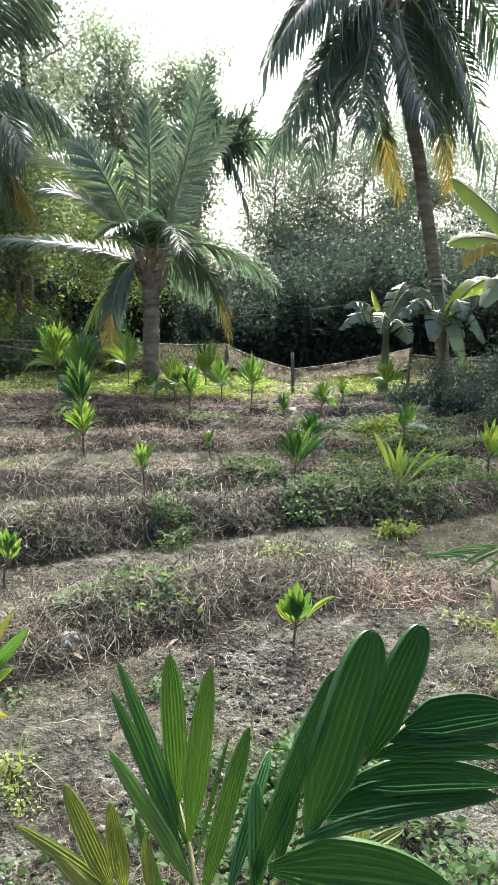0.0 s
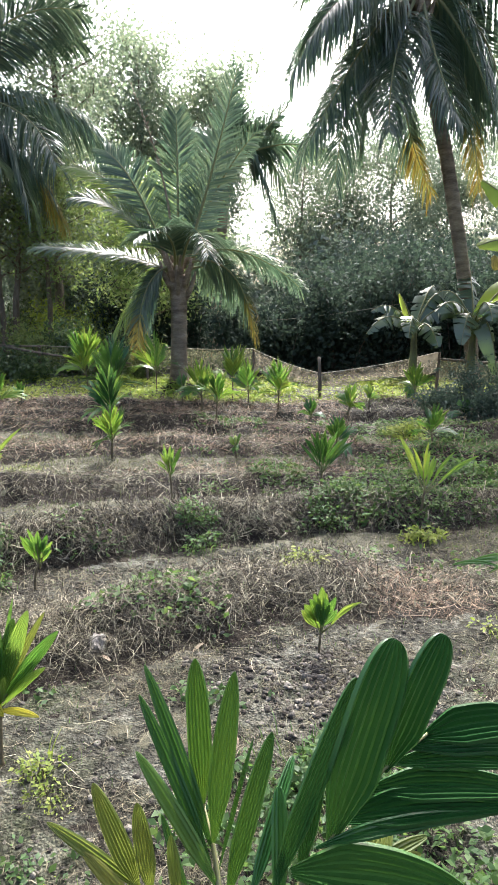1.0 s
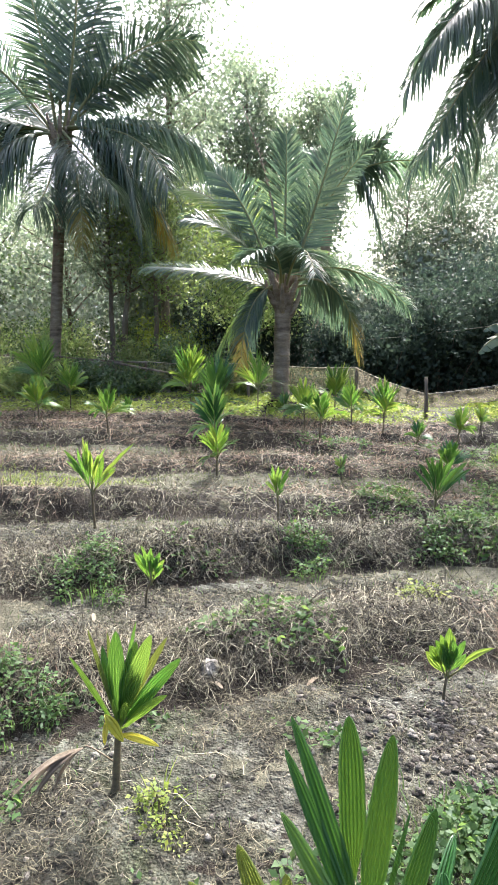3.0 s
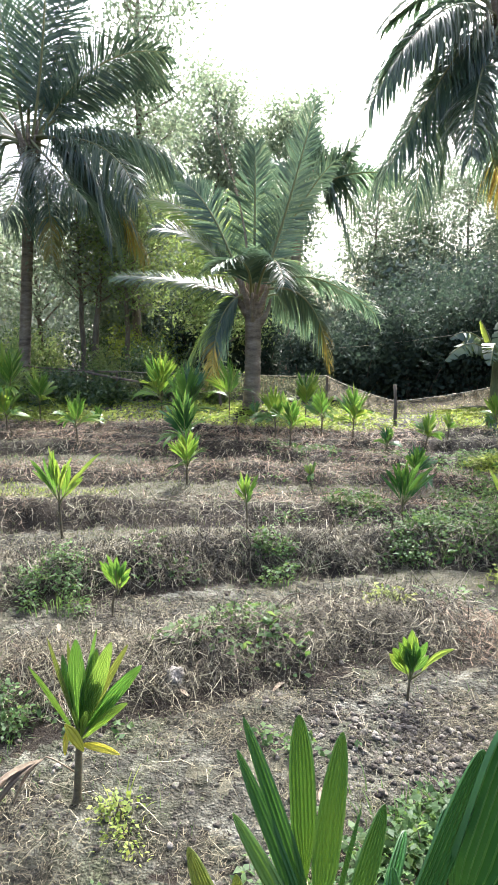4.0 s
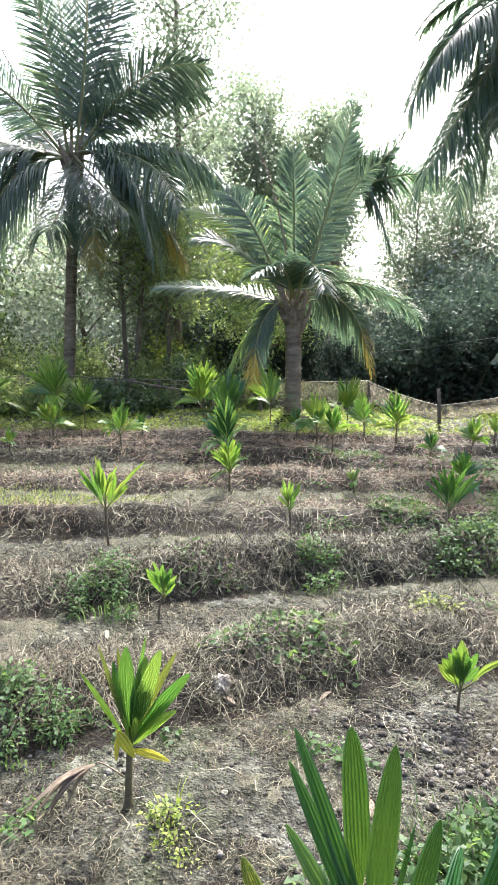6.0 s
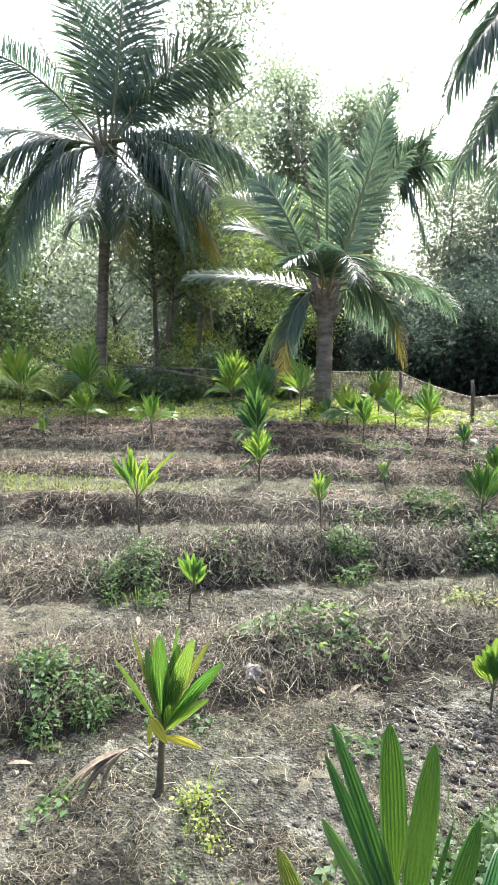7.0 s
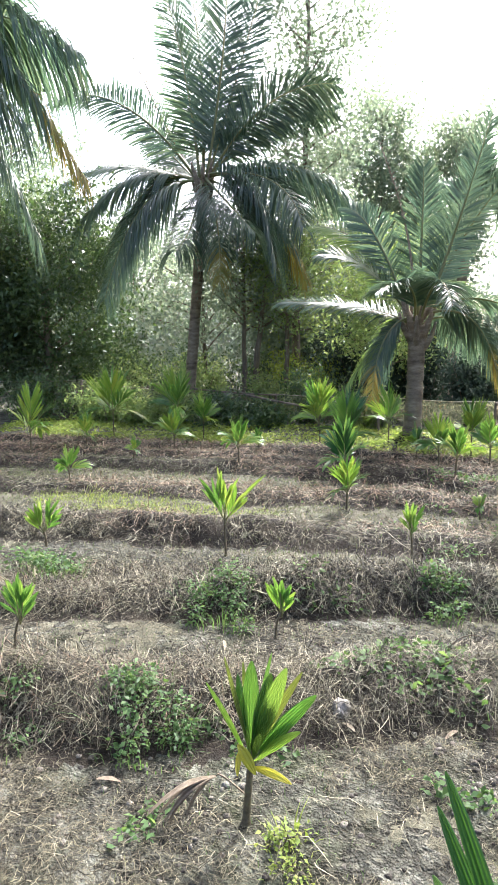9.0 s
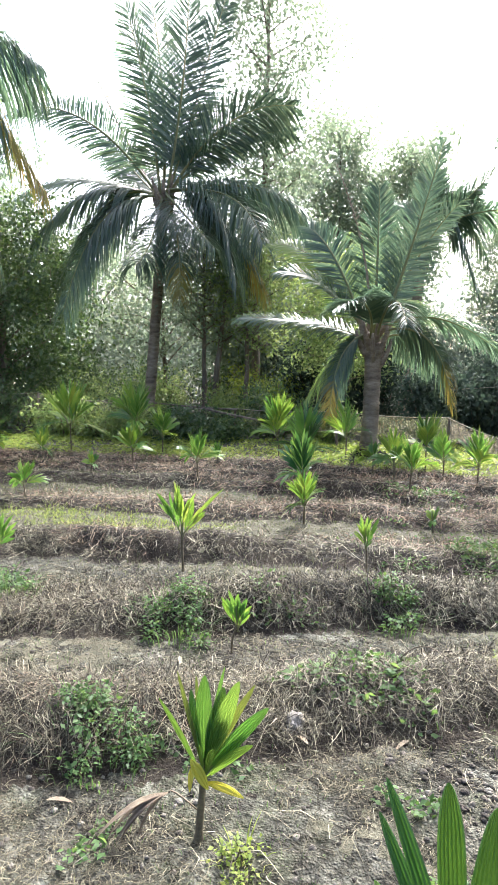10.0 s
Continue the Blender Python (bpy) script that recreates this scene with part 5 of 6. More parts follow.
    # lower leaves behind the wide frond
    frond(((x, y, 0.22), (0.05, 0.95, 0.38), (0.146, 1.05, 0.385), (0.228, 1.1, 0.375)), (
        ((0.198, 1.080, 0.361), (0.359, 1.180, 0.367), 0.030),
        ((0.225, 1.100, 0.369), (0.266, 1.200, 0.389), 0.058),
        ((0.147, 1.050, 0.365), (0.332, 1.120, 0.379), 0.033),
    ), ARECA_FADED, (0.0, -0.6, 0.8), 0.006, 0.6, 0.5)


near_sapling()


# ---- net fence ----
def post(parent, x, y, h, lean=0.0, r=0.03):
    z0 = gz(x, y)
    p = np.array([(x, y, z0 - 0.1), (x + lean * 0.4 + 0.01, y, z0 + h * 0.5), (x + lean, y, z0 + h)])
    part("post", tube(bezier(p[0], p[1], p[2], 6), [r * 1.1, r, r * 0.95, r, r * 0.9, r * 0.85], 8), POST_WOOD, parent)
    return np.array([x + lean, y, z0 + h])


def net(parent, a, b, ha, hb, sag, low_a, low_b, mat, seed, label):
    """A slack sheet of net between two places: hangs from a rope, with folds."""
    nx, nz = 90, 9
    s = np.linspace(0, 1, nx)
    a, b = np.asarray(a, float), np.asarray(b, float)
    base = a + (b - a) * s[:, None]
    zt = ha + (hb - ha) * s - sag * 4 * s * (1 - s)
    zb = low_a + (low_b - low_a) * s + 0.03 * rough2(s * 9, s * 0 + seed, 1.0, seed)
    q = np.linspace(0, 1, nz)
    nrm = unit(np.array([-(b - a)[1], (b - a)[0]]))
    drape = 0.035 * np.sin(np.repeat(s, nz).reshape(nx, nz) * 34 + 2.5 * np.sin(np.repeat(s, nz).reshape(nx, nz) * 9 + seed)) * (1.0 - 0.7 * np.tile(q, nx).reshape(nx, nz))
    w = drape + 0.05 * rough2(np.repeat(s * 6, nz), np.tile(q * 2, nx), 1.0, seed).reshape(nx, nz) + 0.03 * rough2(np.repeat(s * 20 + 3, nz), np.tile(q * 5, nx), 1.0, seed + 1).reshape(nx, nz)
    z = zb[:, None] + (zt - zb)[:, None] * q[None]
    v = np.stack([base[:, None, 0] + w * nrm[0], base[:, None, 1] + w * nrm[1], z], -1)
    i = np.arange(nx - 1)[:, None] * nz + np.arange(nz - 1)[None]
    f = np.stack([i, i + 1, i + nz + 1, i + nz], -1).reshape(-1, 4)
    ob = part("net", (v.reshape(-1, 3), f), mat, parent, label)
    part("rope", tube(np.stack([base[:, 0], base[:, 1], zt], 1), 0.008, 5), ROPE, ob)
    part("hem", tube(np.stack([base[:, 0], base[:, 1], zb], 1), 0.006, 5), ROPE, ob)


fence = thing("net_fence", "low fence of slack tan and green net on wooden posts", "fence", (0.74, 10.35, 0))
FENCE = ((2.87, 11.27, 0.74), (0.73, 10.35, 0.70), (-0.45, 11.5, 0.78), (-2.6, 12.4, 0.75), (-5.0, 12.9, 0.72), (-7.6, 13.3, 0.75), (-10.0, 12.6, 1.0), (-12.6, 11.2, 1.0))
tops = [post(fence, x, y, h, 0.03 * (-1) ** i) for i, (x, y, h) in enumerate(FENCE)]
post(fence, 4.8, 11.8, 0.7)
for i in range(len(FENCE) - 1):
    (x0, y0, h0), (x1, y1, h1) = FENCE[i], FENCE[i + 1]
    tan_net = i < 2
    drop0 = 0.27 if i == 0 else 0.1
    top0 = tops[i][2] - (0.0 if i != 1 else 0.27)
    top1 = tops[i + 1][2] - (0.27 if i == 0 else 0.0)
    net(fence, (x0, y0), (x1, y1), top0, top1, 0.04, top0 - (0.38 if i == 0 else 0.26 if i == 1 else 0.42), top1 - (0.22 if i == 0 else 0.4 if i == 1 else 0.42), NET_TAN if tan_net else NET_GREEN, 60 + i,
        "slack tan net" if tan_net else "thin green net")
net(fence, (2.87, 11.27), (4.8, 11.8), 0.6, 0.6, 0.05, 0.1, 0.1, NET_GREEN, 70, "thin green net")
for i, (a, b, z0, z1) in enumerate((((-5.6, 12.7), (-2.9, 12.3), 0.72, 0.42), ((-8.2, 13.2), (-4.9, 12.8), 0.9, 0.72), ((-10.2, 12.5), (-7.4, 13.2), 0.7, 0.95), ((2.9, 11.2), (6.0, 11.4), 0.62, 0.5))):
    p0, p1 = np.array([*a, z0]), np.array([*b, z1])
    part("rail_pole", tube(bezier(p0, (p0 + p1) / 2 + np.array([0, 0, -0.08]), p1, 8), np.linspace(0.028, 0.018, 8), 6), POST_WOOD, fence, "crooked wooden pole")


# ---- straw, grass and weeds on the ground ----
def strewn(n, x0, x1, y0, y1, rng, power=1.0):
    """Places on the ground, thicker towards the near end."""
    y = y0 + (y1 - y0) * rng.random(n) ** power
    return rng.uniform(x0, x1, n), y


def straw_geo(x, y, length, width, lift, rng, z_of, curl=0.5, heading=None, k=4):
    n = len(x)
    a = rng.uniform(0, 2 * np.pi, n) if heading is None else heading + rng.normal(0, 1.0, n)
    q = np.linspace(0, 1, k)[None]
    bend = rng.normal(0, curl, n)[:, None]
    ang = a[:, None] + bend * (q - 0.5)
    dx, dy = np.cos(ang) * (q - 0.5) * length[:, None], np.sin(ang) * (q - 0.5) * length[:, None]
    px, py = x[:, None] + dx, y[:, None] + dy
    base = z_of(px, py)
    base = 0.45 * base + 0.55 * base.mean(1, keepdims=True)
    base = np.maximum(base, z_of(px, py) - 0.01)
    arch = lift[:, None] * (0.1 + 1.0 * np.sin(np.pi * np.clip(q + rng.uniform(-0.3, 0.3, n)[:, None], 0, 1)))
    path = np.stack([px, py, base + 0.004 + np.maximum(arch, 0)], -1)
    side = np.stack([-np.sin(ang), np.cos(ang), rng.normal(0, 0.5, n)[:, None] * np.ones_like(q)], -1)
    w = width[:, None] * np.interp(np.linspace(0, 1, k), (0, 0.33, 0.67, 1), (0.5, 1.0, 0.95, 0.25))[None]
    return strips(path, w, unit(side))


def straw_layer(name, label, n, box, seed, mat, keep, long=0.2, tall=0.05, power=1.5, k=4, curl=1.6):
    rng = np.random.default_rng(seed)
    x, y = strewn(n, *box, rng, power)
    ok = rng.random(n) < keep(x, y)
    x, y = x[ok], y[ok]
    far = np.clip(y / 2.6, 0.8, 3.2)
    length = long * rng.uniform(0.4, 1.3, len(x)) * (0.85 + 0.15 * far)
    g = straw_geo(x, y, length, 0.0025 * far ** 0.75 * rng.uniform(0.6, 1.5, len(x)), tall * rng.gamma(1.3, 0.6, len(x)), rng, ground_z, curl, None, k)
    tagged(part(name, g, mat), label, "dry grass", kind="stuff")


def on_ridges(x, y):
    patch = 0.6 + 0.55 * rough2(x, y, 0.8, 31)
    return np.clip(0.02 + straw_cover(x, y) * (0.55 + 0.45 * patch), 0, 1) * (1 - 0.5 * step(5.0, 7.0, y))


def on_red(x, y):
    return np.clip(step(0.1, 0.5, rough2(x, y, 1.5, 33) + 0.9 * step(4.4, 6.5, y)) * straw_cover(x, y) + 0.5 * (np.hypot(x - 0.78, y - 3.2) < 0.35), 0, 1)


def on_beds(x, y):
    return np.clip(0.4 + 0.4 * step(3.0, 4.6, y) + 0.6 * rough2(x, y, 0.7, 32), 0.05, 0.9) * (1 - 0.7 * ridge_cover(x, y))


def on_litter(x, y):
    return np.clip(step(-0.15, 0.45, rough2(x, y, 0.5, 45) + 0.5 * rough2(x, y, 0.15, 46)) + 0.12, 0, 1) * (1 - 0.7 * ridge_cover(x, y))


straw_layer("dry_straw", "dry grey-brown straw lying over the ridges", 110000, (-9.5, 4.5, 3.6, 10.6), 81, STRAW, on_ridges, 0.125, 0.035, 1.1, 3, 3.0)
straw_layer("dry_straw", "fine dry grey-brown straw tangled over the near ridges", 190000, (-4.6, 2.2, 1.0, 4.4), 87, STRAW, on_ridges, 0.15, 0.034, 1.0, 4, 4.2)
straw_layer("dry_straw", "reddish brown dry grass on the ridges", 80000, (-9.0, 4.0, 1.6, 10.6), 82, RED_STRAW, on_red, 0.125, 0.04, 0.9, 3, 2.0)
straw_layer("dry_straw", "reddish dead grass on the near ridge", 3500, (0.2, 1.4, 2.9, 3.7), 94, RED_STRAW,
            lambda x, y: np.clip(1.25 - np.hypot((x - 0.78) / 0.38, (y - 3.2) / 0.25), 0, 1), 0.12, 0.018, 1.0, 4, 2.2)
straw_layer("straw_litter", "short straw litter on the bare beds", 65000, (-8.0, 4.0, 2.6, 9.5), 83, LITTER, on_beds, 0.08, 0.012, 1.2, 3, 1.0)
straw_layer("straw_litter", "fine chopped straw and crumbs on the near soil", 150000, (-3.4, 2.0, 0.5, 3.4), 88, LITTER, on_litter, 0.045, 0.008, 1.0, 3, 0.9)


def hanging_straw(n, seed):
    """Long strands that hang down the near faces of the ridges."""
    rng = np.random.default_rng(seed)
    xs, ys = [], []
    for j, (foot, h) in enumerate(RIDGES):
        m = int(n / (1.4 + j))
        x = rng.uniform(-7.5, 3.5, m)
        xs.append(x)
        ys.append(np.interp(x, RIDGE_X, foot) + rng.uniform(0.03, 0.34, m))
    x, y = np.concatenate(xs), np.concatenate(ys)
    far = np.clip(y / 3.0, 0.8, 3.0)
    k = rng.random(len(x)) < np.clip(0.75 + 0.6 * rough2(x, y, 0.5, 37), 0.1, 1)
    x, y, far = x[k], y[k], far[k]
    g = straw_geo(x, y, 0.26 * rng.uniform(0.4, 1.3, len(x)), 0.0024 * far ** 0.75 * rng.uniform(0.6, 1.4, len(x)), 0.035 * rng.gamma(1.3, 0.6, len(x)), rng, ground_z, 2.2)
    tagged(part("hanging_straw", g, STRAW), "long dry straw hanging over the ridge faces", "dry grass", kind="stuff")


hanging_straw(9000, 86)


def grass_layer(name, label, n, box, seed, mat, keep, h=0.07, power=1.4):
    rng = np.random.default_rng(seed)
    x, y = strewn(n, *box, rng, power)
    ok = rng.random(n) < keep(x, y)
    x, y = x[ok], y[ok]
    m = len(x)
    far = np.clip(y / 3.0, 0.8, 2.6)
    hh = h * rng.uniform(0.4, 1.4, m)
    a = rng.uniform(0, 6.28, m)
    q = np.linspace(0, 1, 3)[None]
    out = hh[:, None] * rng.uniform(0.2, 1.1, m)[:, None] * q ** 2
    path = np.stack([x[:, None] + np.cos(a)[:, None] * out, y[:, None] + np.sin(a)[:, None] * out, ground_z(x, y)[:, None] + hh[:, None] * (q - 0.3 * q ** 2)], -1)
    side = np.stack([-np.sin(a), np.cos(a), np.zeros(m)], -1)[:, None] * np.ones((1, 3, 1))
    w = (0.0026 * far * rng.uniform(0.6, 1.4, m))[:, None] * np.array([0.9, 0.85, 0.1])[None]
    tagged(part(name, strips(path, w, side), mat), label, "grass", kind="stuff")


grass_layer("short_grass", "short green grass sprouting through the straw", 50000, (-9.0, 4.5, 0.7, 12.0), 84, WEED,
            lambda x, y: np.clip(1.1 * step(-0.05, 0.6, rough2(x, y, 0.9, 35) + 0.5 * rough2(x, y, 0.25, 38)), 0, 1), 0.035)
grass_layer("short_grass", "thin pale grass on the near soil", 40000, (-2.6, 1.6, 0.6, 2.6), 93, OLIVE_GRASS,
            lambda x, y: np.clip(step(-0.2, 0.5, rough2(x, y, 0.55, 50)), 0, 1) * (1 - 0.5 * ridge_cover(x, y)), 0.03, 1.0)
grass_layer("thin_grass", "thin olive grass and dead stalks over the beds", 100000, (-8.5, 4.0, 3.0, 10.2), 89, OLIVE_GRASS,
            lambda x, y: np.clip(0.7 + 0.5 * rough2(x, y, 1.1, 39), 0.25, 1) * (1 - 0.55 * ridge_cover(x, y)) * step(2.9, 4.2, y + 0.25 * x), 0.04, 1.2)


def herb_layer(name, label, n, box, seed, mat, keep, h, size):
    """Small leaves spread low over the ground."""
    rng = np.random.default_rng(seed)
    x, y = strewn(n, *box, rng, 1.0)
    ok = rng.random(n) < keep(x, y)
    x, y = x[ok], y[ok]
    m = len(x)
    c = np.stack([x, y, ground_z(x, y) + h * rng.random(m) ** 1.3 * (0.6 + 0.6 * rough2(x, y, 0.35, seed)) + 0.006], 1)
    c[:, 2] = np.maximum(c[:, 2], ground_z(x, y) + 0.006)
    nor = unit(rng.normal(0, 0.5, (m, 3)) + np.array([0, 0, 1.0]))
    l = size * rng.uniform(0.5, 1.4, m)
    tagged(part(name, leaf_quads(c, rng.normal(0, 1, (m, 3)) * np.array([1, 1, 0.4]), nor, l, l * 0.55), mat), label, "ground cover", kind="stuff")


# yellow grass whose light colour paints a patch of sun on the ground
grass_layer("yellow_grass", "sunlit yellow-green grass between two ridges", 12000, (-5.2, -2.2, 4.9, 6.1), 95, WEED_LIGHT,
            lambda x, y: np.clip(1.3 - np.hypot((x + 3.7) / 1.2, (y - 5.5) / 0.35) + 0.4 * rough2(x, y, 0.3, 51), 0, 1), 0.045, 1.0)
herb_layer("green_cover", "pale green leafy ground cover along the net fence", 60000, (-10.5, 4.2, 9.5, 13.2), 85, WEED_LIGHT,
           lambda x, y: step(9.5, 10.2, y) * np.clip(0.65 + 0.7 * rough2(x, y, 0.7, 36), 0, 1), 0.14, 0.06)
herb_layer("low_herbs", "low green herbs growing over the straw ridges", 90000, (-2.4, 3.2, 2.6, 8.2), 90, WEED,
           lambda x, y: ridge_cover(x, y) * step(0.15, 0.6, rough2(x, y, 0.6, 41) + 0.5 * rough2(x, y, 0.2, 42) + 0.25 * step(-0.6, 1.2, x)) * step(-2.4, 0.4, x), 0.09, 0.04)


herb_layer("low_herbs", "low green herbs and grass on the near soil", 24000, (-1.3, 1.6, 0.6, 2.2), 92, WEED,
           lambda x, y: np.clip(step(0.25, 0.7, rough2(x, y, 0.32, 47) + 0.4 * rough2(x, y, 0.1, 48)) * 0.6 + 0.75 * (np.hypot((x - 0.28) * 0.8, y - 1.45) < 0.33 + 0.12 * rough2(x, y, 0.1, 49)), 0, 1), 0.07, 0.032)


def weed_clump(label, x, y, r, h, n, leaf, seed, mat, name="weed_clump"):
    """A ragged patch of low herbs: several sprigs of thin stems with broad pointed leaves, and grass blades between."""
    rng = np.random.default_rng(seed)
    z0 = gz(x, y)
    t = thing(name, label, "weed", (x, y, z0), "weeds")
    k = max(5, int(9 * r / 0.25))
    cs, geos = [], []
    for i in range(k):
        a, q = rng.uniform(0, 6.28), rng.random() ** 0.7 * r
        b = np.array([x + math.cos(a) * q, y + math.sin(a) * q * 0.7, 0.0])
        b[2] = gz(b[0], b[1])
        hh = h * rng.uniform(0.35, 1.0) * (1 - 0.45 * q / r)
        e = b + np.array([rng.normal(0, 0.25) * hh, rng.normal(-0.1, 0.25) * hh, hh])
        p = bezier(b - np.array([0, 0, 0.02]), (b + e) / 2 + rng.normal(0, 0.02, 3), e, 6)
        part("stem", tube(p, np.linspace(0.0035, 0.0012, 6), 4), STEM, t)
        m = int(n * 2.6 / k)
        s = rng.random(m) ** 0.7
        c = np.stack([np.interp(s, np.linspace(0, 1, 6), p[:, j]) for j in range(3)], 1)
        ang = rng.uniform(0, 6.28, m)
        out = np.stack([np.cos(ang), np.sin(ang), rng.normal(0.05, 0.25, m)], 1)
        reach = (0.25 + 0.75 * rng.random(m)) * (0.03 + 0.22 * r)
        cs.append((c + out * reach[:, None], out))
    c = np.concatenate([q[0] for q in cs])
    along = np.concatenate([q[1] for q in cs]) + rng.normal(0, 0.35, (len(c), 3)) + np.array([0, 0, -0.2])
    c[:, 2] = np.maximum(c[:, 2], ground_z(c[:, 0], c[:, 1]) + 0.006)
    nor = unit(rng.normal(0, 0.45, (len(c), 3)) + np.array([0, 0, 1.0]))
    l = 0.74 * leaf * rng.uniform(0.45, 1.3, len(c))
    tagged(part("leaves", leaf_quads(c, along, nor, l, l * 0.62), mat, t), kind="stuff")
    m = int(n * 0.3)
    a, q = rng.uniform(0, 6.28, m), np.sqrt(rng.random(m)) * r * 1.15
    px, py = x + np.cos(a) * q, y + np.sin(a) * q * 0.75
    hh = 0.7 * h * rng.uniform(0.3, 1.1, m)
    w = np.linspace(0, 1, 4)[None]
    o = hh[:, None] * rng.uniform(0.2, 1.0, m)[:, None] * w ** 2
    path = np.stack([px[:, None] + np.cos(a)[:, None] * o, py[:, None] + np.sin(a)[:, None] * o, ground_z(px, py)[:, None] + hh[:, None] * (w - 0.35 * w ** 2)], -1)
    side = np.stack([-np.sin(a), np.cos(a), np.zeros(m)], -1)[:, None] * np.ones((1, 4, 1))
    wd = (leaf * 0.13 * rng.uniform(0.6, 1.3, m))[:, None] * np.array([0.9, 1, 0.7, 0.1])[None]
    tagged(part("grass", strips(path, wd, side), mat, t), kind="stuff")
    return t


# x, y, radius, height, leaves, leaf length, tone (0 green, 1 light)
WEEDS = (
    (-1.5, 2.05, 0.24, 0.2, 420, 0.032, 0), (-2.15, 1.82, 0.28, 0.17, 320, 0.032, 0), (-1.75, 3.27, 0.27, 0.27, 400, 0.035, 0), (-0.5, 3.85, 0.22, 0.26, 320, 0.035, 0), (0.55, 4.3, 0.32, 0.2, 380, 0.04, 0),
    (0.95, 4.45, 0.3, 0.2, 320, 0.04, 0), (0.12, 1.75, 0.26, 0.16, 260, 0.04, 0), (0.42, 1.85, 0.25, 0.14, 240, 0.04, 0), (-0.77, 1.75, 0.08, 0.13, 44, 0.03, 1), (-0.74, 1.66, 0.1, 0.05, 50, 0.022, 1), (-0.6, 1.3, 0.2, 0.05, 60, 0.035, 0), (-0.75, 0.95, 0.18, 0.07, 90, 0.04, 0), (-0.45, 1.2, 0.2, 0.08, 120, 0.025, 1), (0.7, 1.35, 0.2, 0.06, 80, 0.03, 0),
)
WEEDS_B = (
    (1.0, 4.0, 0.16, 0.12, 120, 0.05, 1), (1.35, 2.75, 0.3, 0.1, 220, 0.04, 1), (1.2, 1.9, 0.3, 0.12, 200, 0.05, 0), (-3.2, 3.4, 0.35, 0.25, 400, 0.05, 0), (1.55, 7.3, 0.35, 0.22, 340, 0.06, 1), (2.1, 6.9, 0.4, 0.25, 340, 0.06, 0),
    (1.2, 6.0, 0.4, 0.15, 260, 0.06, 0), (0.2, 3.35, 0.2, 0.08, 120, 0.04, 1), (1.7, 5.2, 0.4, 0.2, 340, 0.06, 0),
)
for group, s0 in ((WEEDS, 600), (WEEDS_B, 640)):
    for i, (x, y, r, h, n, lf, tone) in enumerate(group):
        weed_clump("pale green sunlit weeds" if tone else "low green broad-leaved weeds", x, y, r, h, n, lf, s0 + i, WEED_LIGHT if tone else WEED)


# here too the dark leaf colour stands for shade
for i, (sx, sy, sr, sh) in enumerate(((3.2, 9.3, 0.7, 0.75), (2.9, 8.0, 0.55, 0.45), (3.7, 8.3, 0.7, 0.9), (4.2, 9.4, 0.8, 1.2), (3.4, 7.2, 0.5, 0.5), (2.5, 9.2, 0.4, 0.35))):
    shrub("dense dark green weeds in shade beside the banana plants", sx, sy, sr, sh, 360 + i, 3000, 0.06, TREE_SHADED, spread=0.16)


# ---- clods, a pale lump, twigs and dead leaves ----
def ball(subdivisions):
    b = bmesh.new()
    bmesh.ops.create_icosphere(b, subdivisions=subdivisions, radius=1.0)
    v = np.array([p.co[:] for p in b.verts])
    f = np.array([[q.index for q in p.verts] for p in b.faces])
    b.free()
    return v, f


BALL = ball(1)


def lump(x, y, z, r, rng):
    v, f = BALL
    v = v * (1 + rng.normal(0, 0.34, (len(v), 1))) * np.array([1.0, rng.uniform(0.7, 1.1), rng.uniform(0.5, 0.8)]) * r
    a = rng.uniform(0, 6.28)
    v = v @ np.array([[math.cos(a), -math.sin(a), 0], [math.sin(a), math.cos(a), 0], [0, 0, 1]])
    return v + np.array([x, y, z]), f


rng0 = np.random.default_rng(21)
cl = []
for i in range(1700):
    x, y = 0.25 + rng0.normal(0, 0.26), 2.28 + rng0.normal(0, 0.17)
    r = 0.004 + 0.014 * rng0.random() ** 3
    cl.append(lump(x, y, gz(x, y) + r * 0.12, r, rng0))
tagged(part("soil_clods", joined(cl), CLOD), "heap of dark dry soil clods round a sapling", "soil", kind="stuff")
cl = []
for i in range(3500):
    x, y = rng0.uniform(-2.6, 1.7), 0.8 + 2.9 * rng0.random() ** 1.3
    r = 0.003 + 0.013 * rng0.random() ** 4
    cl.append(lump(x, y, gz(x, y) + r * 0.2, r, rng0))
tagged(part("soil_crumbs", joined(cl), CLOD), "small crumbs of soil scattered on the beds", "soil", kind="stuff")
v, f = ball(3)
v = v * (1 + 0.22 * rough2(v[:, 0] + 5, v[:, 1] + v[:, 2] * 1.7, 0.5, 61) + 0.1 * rough2(v[:, 0], v[:, 2] + v[:, 1], 0.2, 62))[:, None]
st = part("pale_lump", (v * np.array([0.04, 0.05, 0.05]) + np.array([-0.79, 2.49, gz(-0.79, 2.49) + 0.005]), f), PALE_STONE, None, "", False)
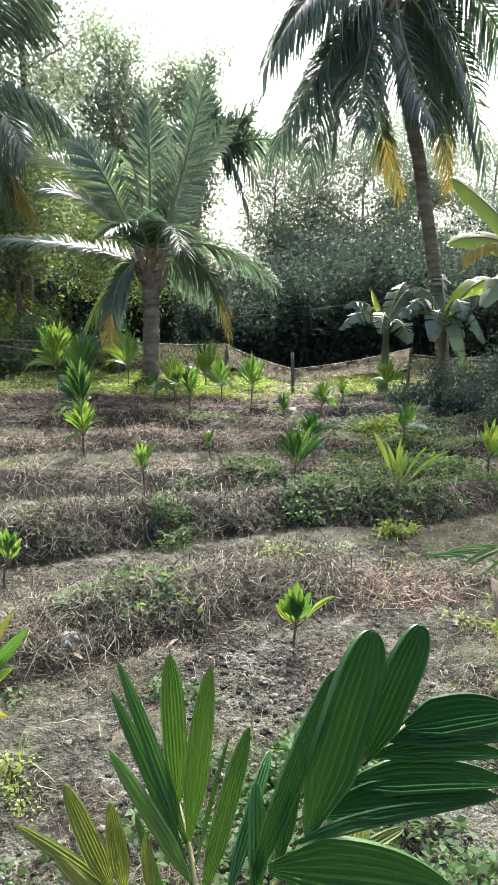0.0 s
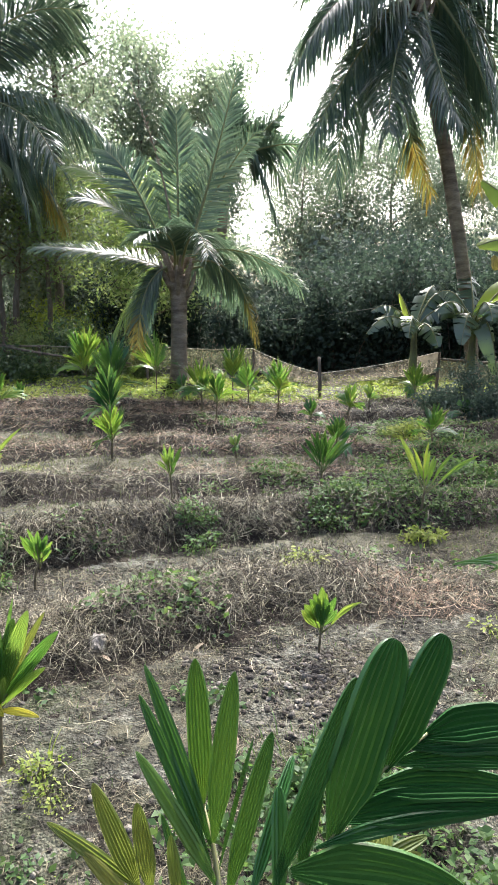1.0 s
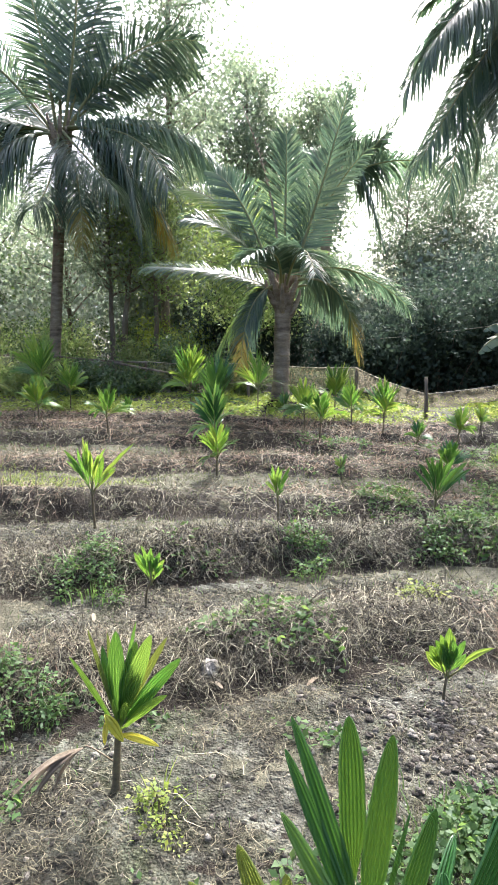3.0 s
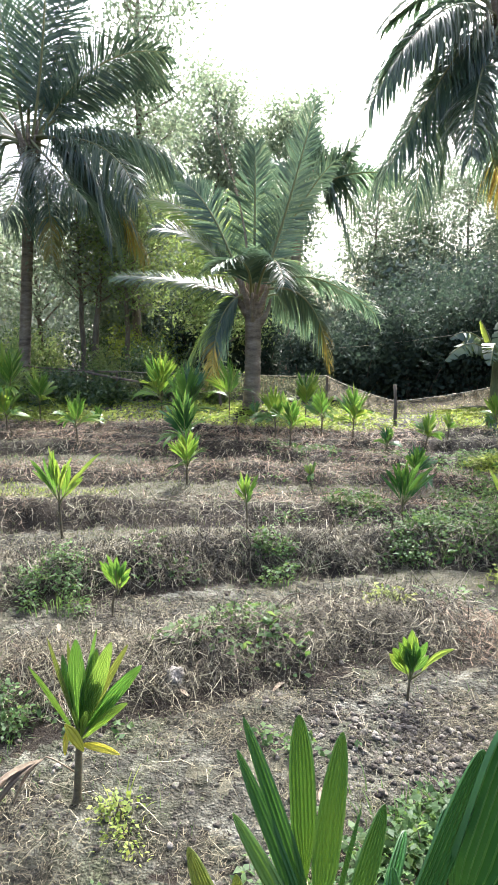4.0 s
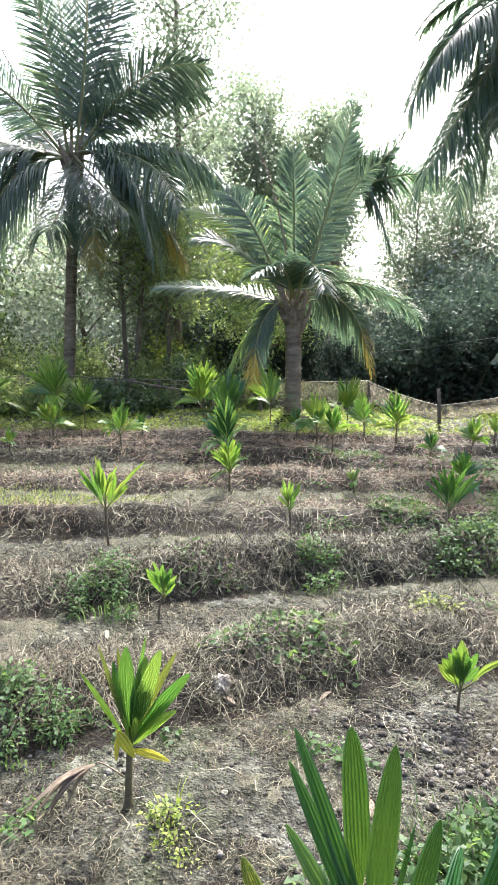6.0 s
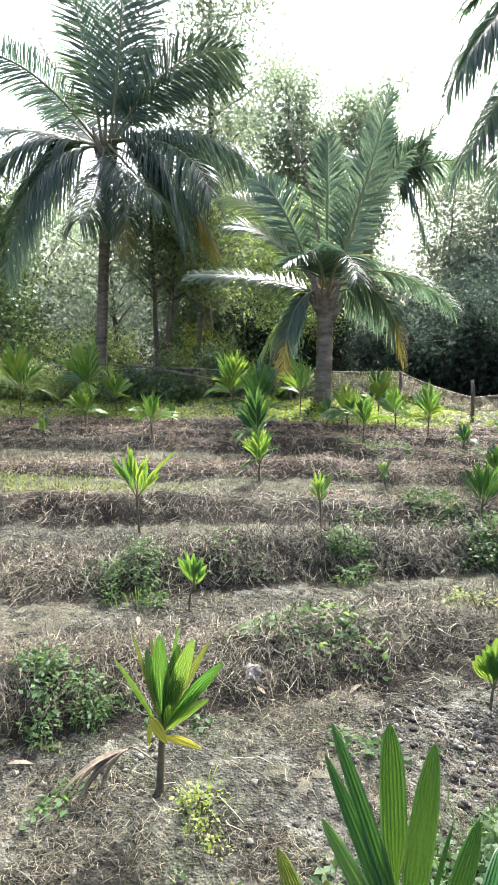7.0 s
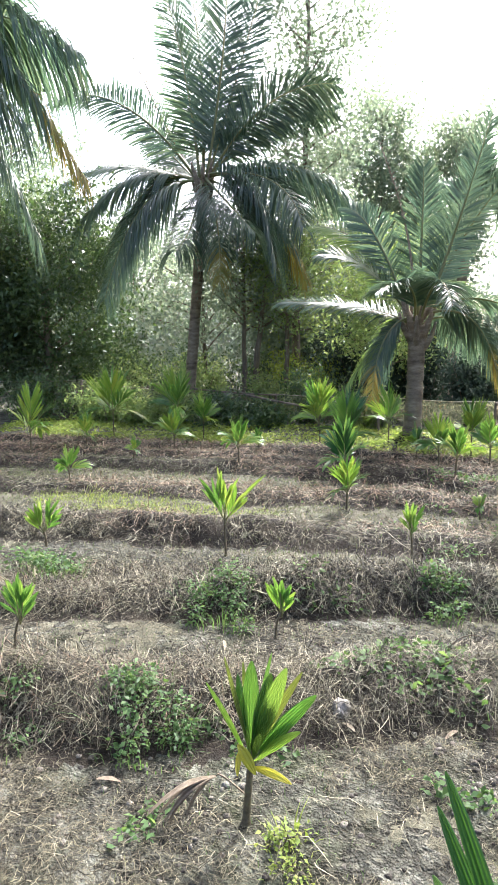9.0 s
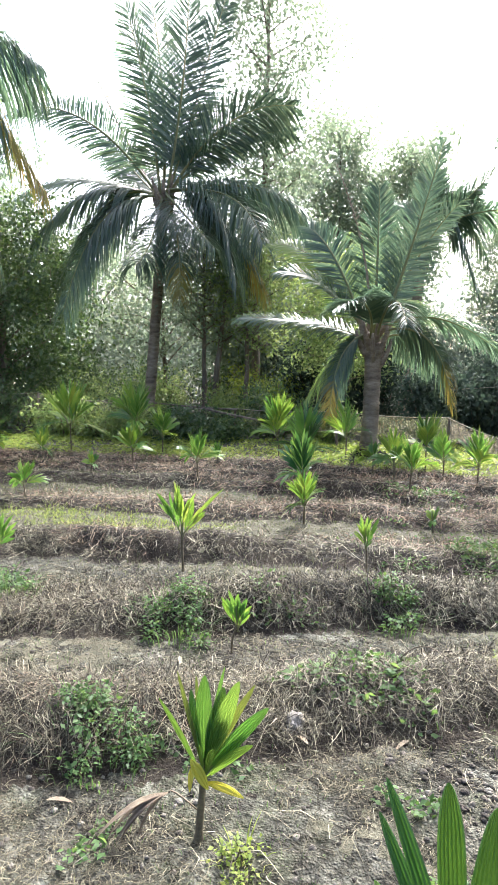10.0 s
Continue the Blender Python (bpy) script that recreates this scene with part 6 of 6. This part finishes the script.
tagged(st, "pale flat lump of dry clay on a straw ridge", "clay lump")
tw = part("curved_twig", tube(bezier((-0.42, 3.0, gz(-0.42, 3.0)), (-0.3, 3.02, 0.36), (-0.12, 2.95, gz(-0.12, 2.95) + 0.05), 10), np.linspace(0.004, 0.0015, 10), 5), POST_WOOD)
tagged(tw, "thin bent twig arching over the straw", "twig")


wire = part("wire", tube(bezier((-0.55, 14.0, 1.2), (1.2, 14.0, 1.3), (3.6, 14.0, 1.75), 24), 0.007, 5), ROPE)
tagged(wire, "thin slack wire strung behind the net fence", "wire")


def dead_frond(label, x, y, dirx, diry, length, seed):
    rng = np.random.default_rng(seed)
    z0 = gz(x, y)
    t = thing("dead_frond", label, "dead leaf", (x, y, z0), "dead leaves")
    b = np.array([x, y, z0 + 0.16])
    geos = []
    for i in range(5):
        e = np.array([x + dirx * length * (0.5 + 0.15 * i) + rng.normal(0, 0.02), y + diry * length + rng.normal(0, 0.03), z0 + 0.01])
        geos.append(pleated(b, (b + e) / 2 + np.array([0, 0, 0.06]), e, 0.034, rng, 9, 2, 0.6))
    for g in geos:
        part("blade", g, DRY_LEAF, t)
    part("rib", tube(bezier((x - dirx * 0.12, y - diry * 0.1, z0 + 0.1), (x, y, z0 + 0.19), b, 5), 0.003, 5), DRY_LEAF, t)


dead_frond("dry brown hanging leaf beside a sapling", -1.03, 1.76, -0.75, -0.3, 0.25, 91)
dead_frond("dry brown fallen leaf on the soil", 1.25, 2.95, 0.3, -0.9, 0.16, 92)
rng0 = np.random.default_rng(33)
for i in range(14):
    x, y = rng0.uniform(-2.6, 1.6), rng0.uniform(1.1, 3.4)
    z0 = gz(x, y) + 0.008
    a = rng0.uniform(0, 6.28)
    d = np.array([math.cos(a), math.sin(a), 0]) * rng0.uniform(0.03, 0.06)
    c = np.array([x, y, z0])
    g = pleated(c - d, c + np.array([0, 0, 0.015]), c + d, 0.022, rng0, 5, 1, 0.6)
    tagged(part("fallen_leaf", g, DRY_LEAF), "curled dry leaf lying on the soil", "dead leaf", "fallen leaves")
